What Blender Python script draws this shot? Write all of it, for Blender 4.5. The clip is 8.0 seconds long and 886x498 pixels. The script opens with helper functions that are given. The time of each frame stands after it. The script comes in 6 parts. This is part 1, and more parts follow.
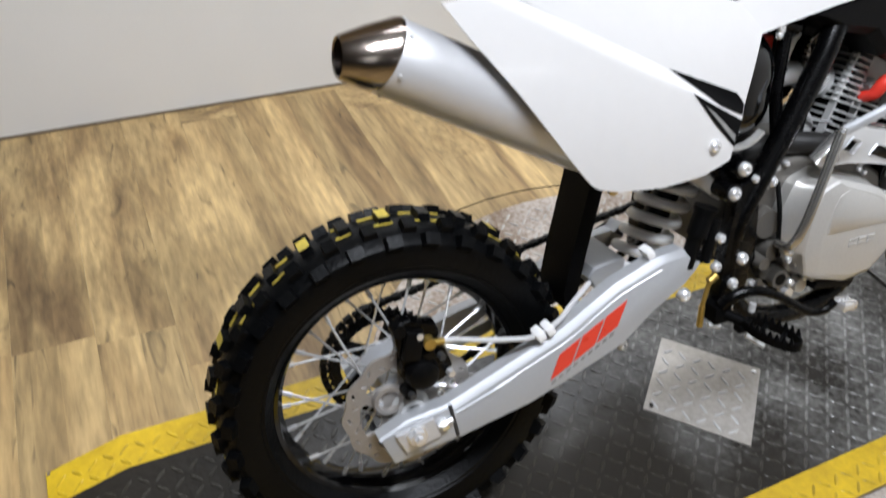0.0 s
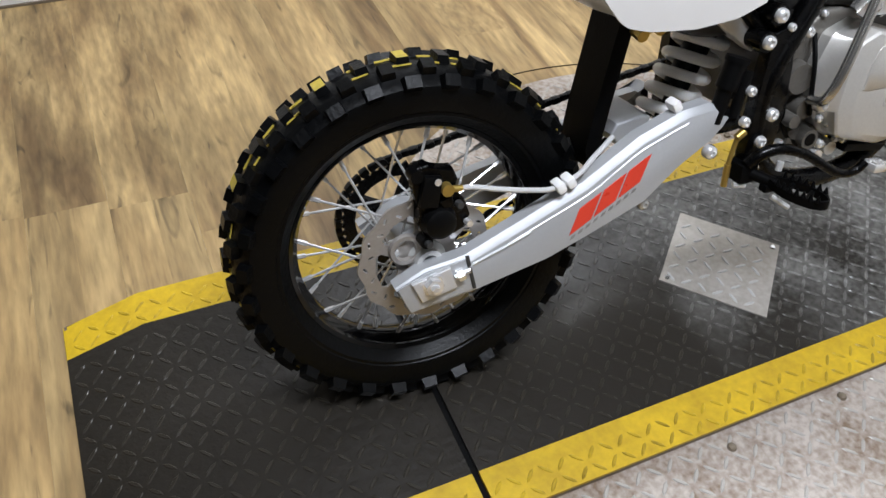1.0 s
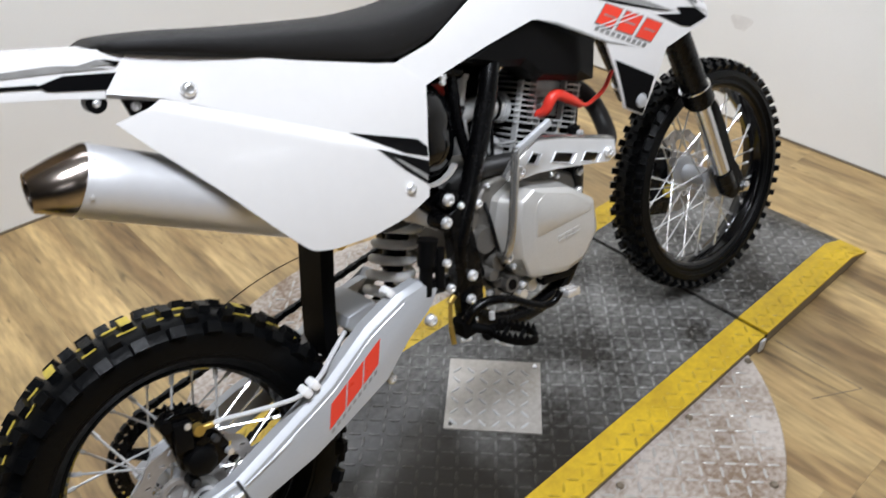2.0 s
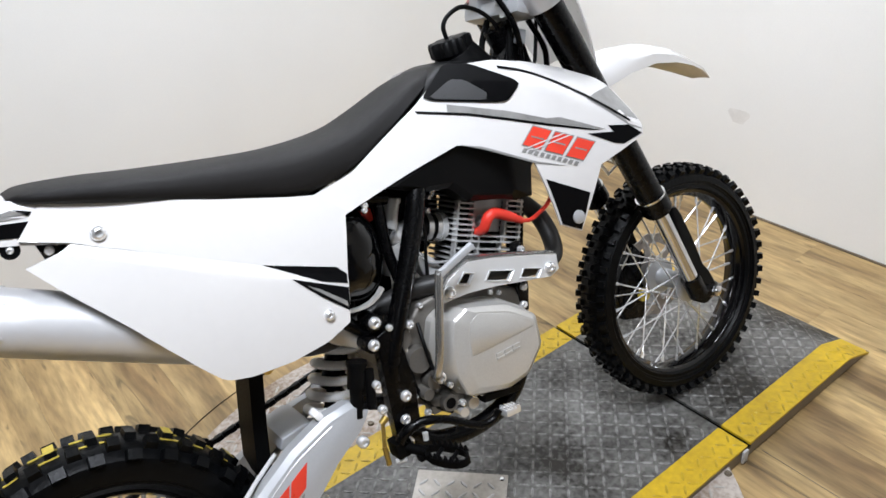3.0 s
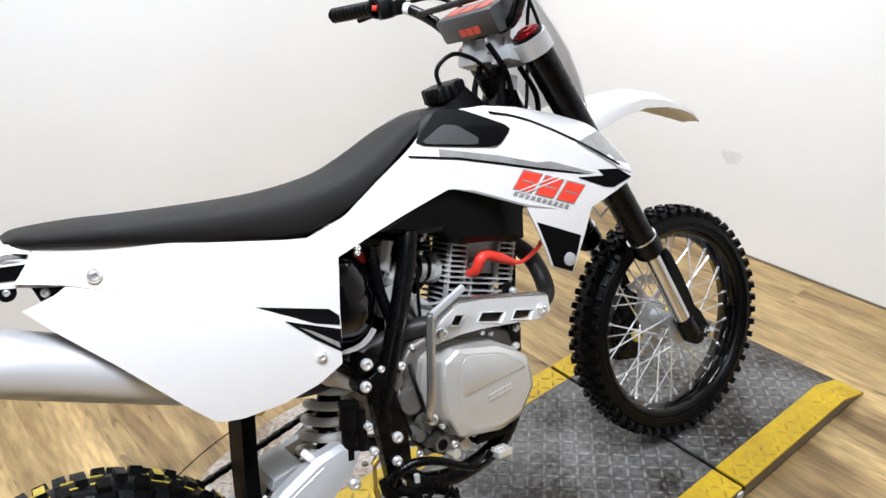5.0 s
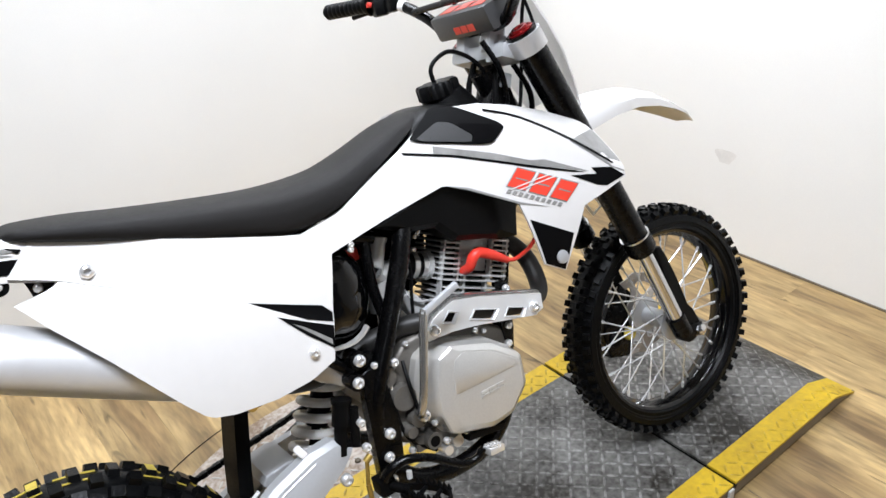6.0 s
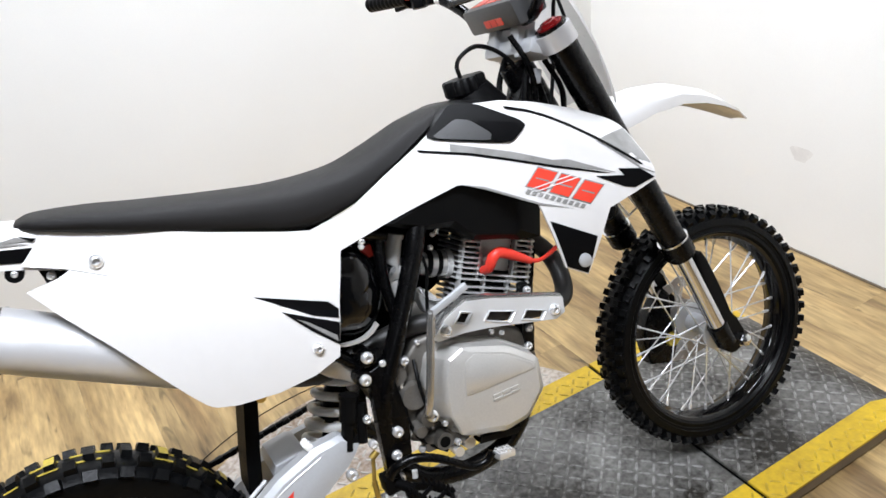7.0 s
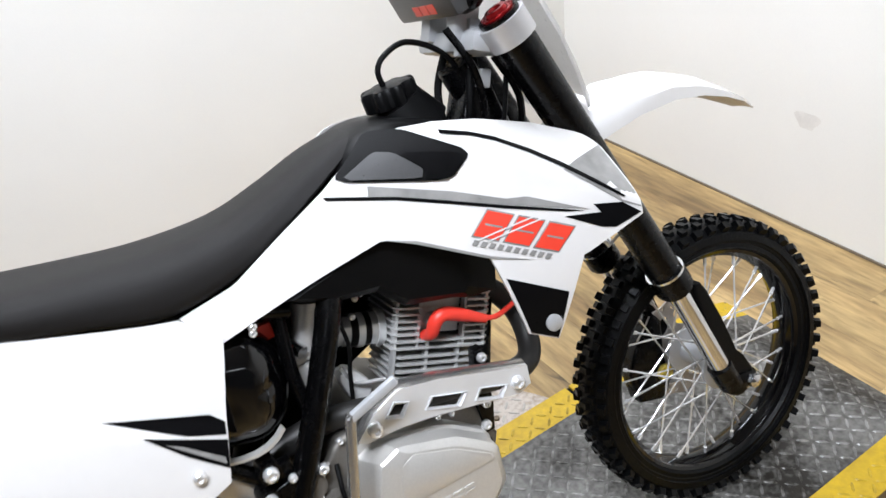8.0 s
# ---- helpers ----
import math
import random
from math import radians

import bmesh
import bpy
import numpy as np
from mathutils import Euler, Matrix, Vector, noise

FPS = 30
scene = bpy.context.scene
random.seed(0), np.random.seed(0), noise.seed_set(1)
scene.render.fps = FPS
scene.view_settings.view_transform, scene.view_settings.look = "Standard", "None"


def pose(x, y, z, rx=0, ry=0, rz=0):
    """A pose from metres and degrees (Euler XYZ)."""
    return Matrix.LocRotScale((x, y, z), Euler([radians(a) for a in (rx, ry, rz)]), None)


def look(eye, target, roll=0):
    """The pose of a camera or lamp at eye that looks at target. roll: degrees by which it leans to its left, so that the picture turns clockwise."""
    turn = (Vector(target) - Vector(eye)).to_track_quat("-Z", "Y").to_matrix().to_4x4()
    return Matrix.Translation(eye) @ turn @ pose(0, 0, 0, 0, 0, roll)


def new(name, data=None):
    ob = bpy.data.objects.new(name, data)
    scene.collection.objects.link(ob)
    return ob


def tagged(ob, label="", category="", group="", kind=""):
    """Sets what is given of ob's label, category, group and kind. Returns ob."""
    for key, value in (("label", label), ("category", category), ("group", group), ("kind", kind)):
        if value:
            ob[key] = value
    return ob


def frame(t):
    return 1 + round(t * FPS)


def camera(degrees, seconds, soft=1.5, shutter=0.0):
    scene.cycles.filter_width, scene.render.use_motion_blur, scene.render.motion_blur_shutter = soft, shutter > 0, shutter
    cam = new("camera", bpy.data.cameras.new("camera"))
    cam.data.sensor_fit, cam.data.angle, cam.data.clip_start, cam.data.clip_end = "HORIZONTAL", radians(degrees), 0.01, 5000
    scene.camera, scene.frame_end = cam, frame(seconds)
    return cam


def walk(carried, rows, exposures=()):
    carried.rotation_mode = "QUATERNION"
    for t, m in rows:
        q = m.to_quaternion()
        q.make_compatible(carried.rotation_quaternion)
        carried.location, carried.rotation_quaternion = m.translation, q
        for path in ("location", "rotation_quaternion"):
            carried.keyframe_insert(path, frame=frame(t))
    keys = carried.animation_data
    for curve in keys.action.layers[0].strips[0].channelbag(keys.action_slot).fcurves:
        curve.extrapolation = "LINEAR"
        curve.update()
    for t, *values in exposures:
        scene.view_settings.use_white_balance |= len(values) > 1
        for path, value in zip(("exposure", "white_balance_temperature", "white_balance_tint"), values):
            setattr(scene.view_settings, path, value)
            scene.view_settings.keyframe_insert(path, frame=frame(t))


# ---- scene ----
cam = camera(59.2, 8.0, soft=1.5, shutter=0.25)
PATH = [
    (0, (-0.299, -0.665, 1.155), (0.407, 0.668, -0.159), 5.0),
    (0.5, (-0.316, -0.693, 1.085), (0.354, 0.493, -0.379), 7.5),
    (1, (-0.322, -0.703, 1.072), (0.309, 0.498, -0.398), 5.8),
    (1.5, (-0.273, -0.721, 1.143), (0.534, 0.519, -0.203), 1.6),
    (2, (-0.204, -0.808, 1.233), (0.861, 0.381, 0.029), -0.6),
    (2.2, (-0.174, -0.841, 1.264), (0.91, 0.383, 0.113), -0.0),
    (3.3, (0.025, -0.957, 1.297), (1.019, 0.454, 0.287), -5.9),
    (3.5, (0.03, -0.962, 1.295), (1.045, 0.44, 0.293), -6.1),
    (4, (0.005, -0.939, 1.304), (0.945, 0.494, 0.273), -7.9),
    (4.3, (-0.013, -0.925, 1.308), (0.969, 0.504, 0.312), -7.2),
    (4.5, (-0.004, -0.945, 1.313), (1.011, 0.486, 0.352), -5.4),
    (6, (-0.004, -0.96, 1.313), (1.041, 0.448, 0.35), -4.1),
    (6.5, (0.005, -0.972, 1.327), (0.989, 0.483, 0.369), -6.8),
    (7, (0.125, -1.016, 1.314), (0.956, 0.519, 0.337), -6.1),
    (7.5, (0.259, -0.984, 1.301), (1.039, 0.582, 0.331), -8.6),
    (8, (0.39, -0.745, 1.303), (1.187, 0.7, 0.172), -8.3),
]
walk(cam, [(t, look(eye, target, roll)) for t, eye, target, roll in PATH],
     exposures=[(0, -0.24), (1.0, -0.32), (1.5, -0.30), (2.2, -0.24), (3.5, -0.11), (4.5, -0.02), (6, 0.06), (8, 0.05)])

# ---- light ----
world = bpy.data.worlds.new("showroom_world")
scene.world = world
world.use_nodes = True
world.node_tree.nodes["Background"].inputs[0].default_value = (0.9, 0.93, 1.0, 1)
world.node_tree.nodes["Background"].inputs[1].default_value = 0.15

LAMP_TINT = (0.915, 0.975, 1.09)
LAMPS = [(0.10, -0.72, 82), (0.95, 1.00, 49), (1.1, -5.6, 9), (-1.8, -3.9, 10)]


# ---- materials ----
def surface(name, color, rough=0.5, metal=0.0, var=0.12, scale=6.0, fine=60.0, bump=0.05, stretch=(1, 1, 1), coat=0.0, per_object=0.0, spec=0.5, dirt=None, span=(0.3, 0.72)):
    m = bpy.data.materials.new(name)
    m.use_nodes = True
    nt = m.node_tree
    n, l = nt.nodes, nt.links
    bsdf = n["Principled BSDF"]
    co = n.new("ShaderNodeTexCoord")
    mp = n.new("ShaderNodeMapping")
    mp.inputs["Scale"].default_value = stretch
    l.new(co.outputs["Object"], mp.inputs["Vector"])
    big, small = n.new("ShaderNodeTexNoise"), n.new("ShaderNodeTexNoise")
    big.inputs["Scale"].default_value, small.inputs["Scale"].default_value = scale, fine
    big.inputs["Detail"].default_value, small.inputs["Detail"].default_value = 4, 3
    for t in (big, small):
        l.new(mp.outputs["Vector"], t.inputs["Vector"])
    mix = n.new("ShaderNodeMath")
    mix.operation = "MULTIPLY_ADD"
    mix.inputs[1].default_value = 0.6
    l.new(big.outputs["Fac"], mix.inputs[0])
    half = n.new("ShaderNodeMath")
    half.operation = "MULTIPLY"
    half.inputs[1].default_value = 0.4
    l.new(small.outputs["Fac"], half.inputs[0])
    l.new(half.outputs[0], mix.inputs[2])
    fac = mix.outputs[0]
    if per_object:
        info = n.new("ShaderNodeObjectInfo")
        add = n.new("ShaderNodeMath")
        add.operation = "MULTIPLY_ADD"
        add.inputs[1].default_value = per_object
        l.new(info.outputs["Random"], add.inputs[0])
        l.new(fac, add.inputs[2])
        fac = add.outputs[0]
    ramp = n.new("ShaderNodeValToRGB")
    ramp.color_ramp.elements[0].position, ramp.color_ramp.elements[1].position = span[0], span[1] + per_object
    ramp.color_ramp.elements[0].color = (*[c * (1 - var) for c in (dirt or color)], 1)
    ramp.color_ramp.elements[1].color = (*[min(1, c * (1 + var)) for c in color], 1)
    l.new(fac, ramp.inputs[0])
    l.new(ramp.outputs[0], bsdf.inputs["Base Color"])
    rr = n.new("ShaderNodeMapRange")
    rr.inputs["To Min"].default_value, rr.inputs["To Max"].default_value = max(0.03, rough * 0.8), min(1, rough * 1.2)
    l.new(small.outputs["Fac"], rr.inputs["Value"])
    l.new(rr.outputs[0], bsdf.inputs["Roughness"])
    bsdf.inputs["Metallic"].default_value = metal
    bsdf.inputs["Coat Weight"].default_value = coat
    bsdf.inputs["Coat Roughness"].default_value = 0.06
    bsdf.inputs["Specular IOR Level"].default_value = spec
    if bump:
        b = n.new("ShaderNodeBump")
        b.inputs["Strength"].default_value, b.inputs["Distance"].default_value = bump, 0.002
        l.new(small.outputs["Fac"], b.inputs["Height"])
        l.new(b.outputs[0], bsdf.inputs["Normal"])
    return m


WHITE = surface("white_plastic", (0.68, 0.665, 0.65), 0.22, var=0.02, bump=0.01, coat=0.35)
GREY_DECAL = surface("grey_decal", (0.25, 0.245, 0.235), 0.3, var=0.3, scale=14, coat=0.2, bump=0)
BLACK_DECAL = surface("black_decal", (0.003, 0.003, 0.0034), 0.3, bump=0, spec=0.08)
RED_DECAL = surface("red_decal", (0.75, 0.055, 0.03), 0.3, var=0.05, bump=0)
BLACK_PLASTIC = surface("black_plastic", (0.0026, 0.0026, 0.0028), 0.40, bump=0.15, fine=400, spec=0.11)
# handlebar pad vinyl; also the sheen painted on the tank inlay
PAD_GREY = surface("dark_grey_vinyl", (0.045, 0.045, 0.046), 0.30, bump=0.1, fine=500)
GLOSS_BLACK = surface("gloss_black_paint", (0.0010, 0.0010, 0.0012), 0.27, bump=0.03, spec=0.22)
AIRBOX_BLACK = surface("shiny_black_plastic", (0.0012, 0.0012, 0.0014), 0.10, bump=0.02, scale=9, spec=0.6)
VINYL = surface("seat_vinyl", (0.0058, 0.0050, 0.0046), 0.58, bump=0.35, fine=900, scale=8, spec=0.2)
RUBBER = surface("rubber", (0.0016, 0.0018, 0.0021), 0.36, var=0.45, bump=0.4, fine=150, spec=0.14)
YELLOW_MARK = surface("yellow_rubber_mark", (0.55, 0.42, 0.06), 0.6, var=0.35, scale=40)
SATIN_ALU = surface("satin_aluminium", (0.48, 0.49, 0.505), 0.52, 0.40, var=0.06, bump=0.06, fine=200)
CAST_ALU = surface("cast_aluminium", (0.56, 0.56, 0.55), 0.5, 0.25, var=0.10, bump=0.2, fine=300)
PAINT_SILVER = surface("silver_engine_paint", (0.62, 0.605, 0.575), 0.34, 0.5, var=0.08, bump=0.05, fine=300)
LEVER_STEEL = surface("lever_steel", (0.55, 0.54, 0.52), 0.25, 0.9, var=0.04, fine=300, bump=0.02)
BRUSHED = surface("brushed_steel", (0.38, 0.33, 0.29), 0.2, 1.0, var=0.12, fine=120, stretch=(3, 3, 40), bump=0.05)
CHROME = surface("chrome", (0.72, 0.72, 0.73), 0.12, 1.0, var=0.05, bump=0.02)
MUFFLER_SILVER = surface("muffler_silver", (0.66, 0.66, 0.67), 0.42, 0.45, var=0.04, bump=0.03)
SPRING_WHITE = surface("spring_white", (0.90, 0.89, 0.88), 0.3, var=0.05)
RED_RUBBER = surface("red_rubber", (0.78, 0.045, 0.028), 0.4, var=0.08)
RED_ANODISED = surface("red_anodised", (0.32, 0.01, 0.012), 0.25, 0.6)
BRASS = surface("yellow_zinc", (0.55, 0.38, 0.10), 0.35, 0.8, var=0.25)
DARK_PIPE = surface("dark_exhaust_pipe", (0.022, 0.021, 0.020), 0.45, 0.2, var=0.2, spec=0.35)
HOSE = surface("clear_grey_hose", (0.58, 0.58, 0.58), 0.35, var=0.1)
PLATE_BLACK = surface("worn_black_plate", (0.150, 0.146, 0.136), 0.40, 0.05, var=0.3, scale=5.5, fine=70, bump=0.7, dirt=(0.020, 0.016, 0.011), spec=0.4, span=(0.40, 0.64))
LUG_BLACK = surface("worn_black_lugs", (0.240, 0.235, 0.225), 0.36, 0.15, var=0.25, scale=5.5, fine=70, bump=0.2, dirt=(0.045, 0.040, 0.032), span=(0.38, 0.60))
PLATE_YELLOW = surface("yellow_plate_paint", (0.68, 0.455, 0.012), 0.5, var=0.08, scale=12, fine=70, bump=0.25, dirt=(0.46, 0.29, 0.010))
YELLOW_LUG = surface("worn_yellow_lugs", (0.60, 0.405, 0.013), 0.42, 0.05, var=0.15, scale=14, fine=60, bump=0.2, dirt=(0.30, 0.20, 0.014))
PLATE_BARE = surface("bare_tread_plate", (0.50, 0.475, 0.44), 0.42, 0.35, var=0.12, scale=9, fine=90, bump=0.25, dirt=(0.36, 0.32, 0.27))
PLATE_SILVER = surface("silver_tread_plate", (0.48, 0.43, 0.385), 0.46, 0.3, var=0.12, scale=5, fine=90, bump=0.2, dirt=(0.24, 0.165, 0.11), span=(0.38, 0.60))
LUG_SILVER = surface("polished_lugs", (0.46, 0.435, 0.40), 0.46, 0.35, var=0.12, fine=90)
DARK_CAST = surface("dark_cast_alloy", (0.05, 0.05, 0.05), 0.55, 0.4, var=0.2, bump=0.2, fine=300)
DISC_STEEL = surface("disc_steel", (0.36, 0.335, 0.31), 0.40, 0.5, var=0.15, fine=150)
ZINC = surface("bright_zinc", (0.88, 0.88, 0.88), 0.2, 0.7, var=0.06, bump=0.03)
POLISHED = surface("polished_steel", (0.78, 0.79, 0.80), 0.36, 0.45, var=0.04, bump=0.02)
RIM_BLACK = surface("rim_black", (0.0010, 0.0010, 0.0012), 0.10, bump=0.01, spec=0.45)
FIN_ALU = surface("fin_aluminium", (0.52, 0.52, 0.51), 0.45, 0.4, var=0.10, bump=0.2, fine=300)
MID_CAST = surface("grey_cast_alloy", (0.14, 0.130, 0.115), 0.42, 0.4, var=0.2, bump=0.2, fine=300)
SKIRT_BROWN = surface("dull_brown_metal", (0.17, 0.135, 0.095), 0.55, 0.1, var=0.25, scale=8)
MATT_BLACK = surface("matt_black_rubber", (0.0022, 0.0022, 0.0023), 0.55, bump=0.1, fine=300, spec=0.06)
WALL_PAINT = surface("white_wall_paint", (0.79, 0.78, 0.75), 0.75, var=0.03, scale=2.5, fine=250, bump=0.06)
SCUFF = surface("scuffed_paint", (0.70, 0.68, 0.645), 0.75, var=0.10, scale=22, fine=80)
CEILING_PAINT = surface("ceiling_paint", (0.22, 0.22, 0.22), 0.85, var=0.05)
DARK_WALL = surface("dark_wall_paint", (0.10, 0.10, 0.105), 0.8, var=0.08)


def shade_tint(m, color, reach=0.15):
    """Shade painted into the plate's colour towards its rear right, with a noisy edge."""
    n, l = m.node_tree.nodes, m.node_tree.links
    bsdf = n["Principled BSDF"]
    unshaded = bsdf.inputs["Base Color"].links[0].from_socket
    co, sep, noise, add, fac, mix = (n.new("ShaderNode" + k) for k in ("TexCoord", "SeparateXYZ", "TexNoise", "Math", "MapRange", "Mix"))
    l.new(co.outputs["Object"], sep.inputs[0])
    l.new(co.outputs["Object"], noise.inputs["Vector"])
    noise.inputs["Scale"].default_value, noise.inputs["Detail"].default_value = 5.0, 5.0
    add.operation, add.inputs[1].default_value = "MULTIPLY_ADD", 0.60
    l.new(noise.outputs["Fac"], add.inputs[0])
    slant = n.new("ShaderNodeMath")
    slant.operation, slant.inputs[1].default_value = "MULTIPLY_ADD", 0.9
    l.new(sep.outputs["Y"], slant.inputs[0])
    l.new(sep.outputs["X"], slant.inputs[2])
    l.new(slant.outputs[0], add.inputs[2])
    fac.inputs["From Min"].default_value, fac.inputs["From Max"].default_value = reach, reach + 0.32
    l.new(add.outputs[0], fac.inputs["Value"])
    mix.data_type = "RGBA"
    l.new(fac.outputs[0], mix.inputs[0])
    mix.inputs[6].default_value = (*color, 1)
    l.new(unshaded, mix.inputs[7])
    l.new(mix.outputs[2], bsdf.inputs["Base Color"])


# shade over the rear of the platform, put into plate and lug colours
shade_tint(PLATE_BLACK, (0.017, 0.014, 0.010), 0.62)
shade_tint(LUG_BLACK, (0.032, 0.027, 0.020), 0.62)


def wood_material():
    m = bpy.data.materials.new("oak_vinyl_plank")
    m.use_nodes = True
    n, l = m.node_tree.nodes, m.node_tree.links
    bsdf = n["Principled BSDF"]
    co, info = n.new("ShaderNodeTexCoord"), n.new("ShaderNodeObjectInfo")
    shift = n.new("ShaderNodeVectorMath")
    shift.operation = "MULTIPLY_ADD"
    shift.inputs[1].default_value = (13.0, 29.0, 7.0)
    l.new(info.outputs["Random"], shift.inputs[0])
    l.new(co.outputs["Object"], shift.inputs[2])
    mp = n.new("ShaderNodeMapping")
    mp.inputs["Scale"].default_value = (9.0, 1.25, 9.0)
    l.new(shift.outputs[0], mp.inputs["Vector"])
    a, b, c = (n.new("ShaderNodeTexNoise") for _ in range(3))
    a.inputs["Scale"].default_value, a.inputs["Detail"].default_value, a.inputs["Distortion"].default_value = 1.2, 6, 0.5
    b.inputs["Scale"].default_value, b.inputs["Detail"].default_value = 9, 6
    c.inputs["Scale"].default_value, c.inputs["Detail"].default_value, c.inputs["Distortion"].default_value = 3.2, 2, 1.5
    for t in (a, b, c):
        l.new(mp.outputs["Vector"], t.inputs["Vector"])
    ramp = n.new("ShaderNodeValToRGB")
    e = ramp.color_ramp.elements
    e[0].position, e[0].color = 0.33, (0.200, 0.122, 0.051, 1)
    e[1].position, e[1].color = 0.60, (0.485, 0.335, 0.148, 1)
    mid = e.new(0.45)
    mid.color = (0.345, 0.228, 0.097, 1)
    l.new(a.outputs["Fac"], ramp.inputs[0])
    grain = n.new("ShaderNodeMapRange")
    grain.inputs["From Min"].default_value, grain.inputs["From Max"].default_value = 0.3, 0.7
    grain.inputs["To Min"].default_value, grain.inputs["To Max"].default_value = 0.66, 1.16
    l.new(b.outputs["Fac"], grain.inputs["Value"])
    tone = n.new("ShaderNodeMapRange")
    tone.inputs["To Min"].default_value, tone.inputs["To Max"].default_value = 0.76, 1.12
    sep, side, stave, part_ = n.new("ShaderNodeSeparateXYZ"), n.new("ShaderNodeMath"), n.new("ShaderNodeMath"), n.new("ShaderNodeMath")
    l.new(co.outputs["Object"], sep.inputs[0])
    side.operation, side.inputs[1].default_value = "GREATER_THAN", 0.004
    l.new(sep.outputs["X"], side.inputs[0])
    stave.operation, stave.inputs[1].default_value = "MULTIPLY_ADD", 0.43
    l.new(side.outputs[0], stave.inputs[0])
    l.new(info.outputs["Random"], stave.inputs[2])
    part_.operation = "FRACT"
    l.new(stave.outputs[0], part_.inputs[0])
    l.new(part_.outputs[0], tone.inputs["Value"])
    mul = n.new("ShaderNodeMath")
    mul.operation = "MULTIPLY"
    l.new(grain.outputs[0], mul.inputs[0])
    l.new(tone.outputs[0], mul.inputs[1])
    knot = n.new("ShaderNodeMapRange")
    knot.inputs["From Min"].default_value, knot.inputs["From Max"].default_value = 0.63, 0.75
    knot.inputs["To Min"].default_value, knot.inputs["To Max"].default_value = 1.0, 0.45
    l.new(c.outputs["Fac"], knot.inputs["Value"])
    mul2 = n.new("ShaderNodeMath")
    mul2.operation = "MULTIPLY"
    l.new(mul.outputs[0], mul2.inputs[0])
    l.new(knot.outputs[0], mul2.inputs[1])
    vm = n.new("ShaderNodeVectorMath")
    vm.operation = "SCALE"
    l.new(ramp.outputs[0], vm.inputs[0])
    l.new(mul2.outputs[0], vm.inputs["Scale"])
    l.new(vm.outputs[0], bsdf.inputs["Base Color"])
    bsdf.inputs["Roughness"].default_value = 0.42
    bump = n.new("ShaderNodeBump")
    bump.inputs["Strength"].default_value, bump.inputs["Distance"].default_value = 0.15, 0.001
    l.new(b.outputs["Fac"], bump.inputs["Height"])
    l.new(bump.outputs[0], bsdf.inputs["Normal"])
    return m


WOOD = wood_material()


def thin_white():
    """Thin white plastic that lets some light through."""
    m = bpy.data.materials.new("thin_white_plastic")
    m.use_nodes = True
    n, l = m.node_tree.nodes, m.node_tree.links
    t, mix, noise, ramp = n.new("ShaderNodeBsdfTranslucent"), n.new("ShaderNodeMixShader"), n.new("ShaderNodeTexNoise"), n.new("ShaderNodeMapRange")
    bsdf = n["Principled BSDF"]
    bsdf.inputs["Base Color"].default_value = (0.82, 0.81, 0.80, 1)
    t.inputs["Color"].default_value = (0.85, 0.84, 0.82, 1)
    noise.inputs["Scale"].default_value = 30
    ramp.inputs["To Min"].default_value, ramp.inputs["To Max"].default_value = 0.25, 0.32
    l.new(noise.outputs["Fac"], ramp.inputs["Value"])
    l.new(ramp.outputs[0], bsdf.inputs["Roughness"])
    mix.inputs[0].default_value = 0.5
    l.new(bsdf.outputs[0], mix.inputs[1])
    l.new(t.outputs[0], mix.inputs[2])
    l.new(mix.outputs[0], n["Material Output"].inputs["Surface"])
    return m


THIN_WHITE = thin_white()


def lamp_material():
    m = bpy.data.materials.new("lamp_diffuser")
    m.use_nodes = True
    b = m.node_tree.nodes["Principled BSDF"]
    b.inputs["Emission Color"].default_value = (0.95, 0.98, 1, 1)
    b.inputs["Emission Strength"].default_value = 6
    return m


LAMP_GLOW = lamp_material()


# ---- mesh helpers ----
def part(name, bm, material, parent, label="", sharp=38):
    bmesh.ops.recalc_face_normals(bm, faces=bm.faces)
    me = bpy.data.meshes.new(name)
    bm.to_mesh(me)
    bm.free()
    for mt in material if isinstance(material, (list, tuple)) else [material]:
        me.materials.append(mt)
    for p in me.polygons:
        p.use_smooth = True
    me.set_sharp_from_angle(angle=radians(sharp))
    ob = new(name, me)
    if parent:
        ob.parent = parent
    if label:
        ob["label"] = label
    return ob


def again(name, ob, m, parent):
    """Another piece on the same mesh, at the pose m under its parent."""
    o = new(name, ob.data)
    o.parent = parent
    o.matrix_local = m
    return o


def box(bm, c, size, m=None, bevel=0.0):
    g = bmesh.ops.create_cube(bm, size=1)["verts"]
    bmesh.ops.scale(bm, vec=size, verts=g)
    if bevel:
        es = list({e for v in g for e in v.link_edges})
        g = list({v for f in bmesh.ops.bevel(bm, geom=es, offset=bevel, segments=2, affect="EDGES", profile=0.6)["faces"] for v in f.verts} | {v for v in g if v.is_valid})
    if m is not None:
        bmesh.ops.transform(bm, matrix=m.to_4x4(), verts=g)
    bmesh.ops.translate(bm, vec=c, verts=g)
    return g


def frames_along(pts):
    pts = [Vector(p) for p in pts]
    out, up = [], None
    for i, p in enumerate(pts):
        t = (pts[min(i + 1, len(pts) - 1)] - pts[max(i - 1, 0)]).normalized()
        if up is None:
            up = t.orthogonal().normalized()
        up = (up - t * up.dot(t)).normalized()
        out.append((p, t, up, t.cross(up)))
    return out


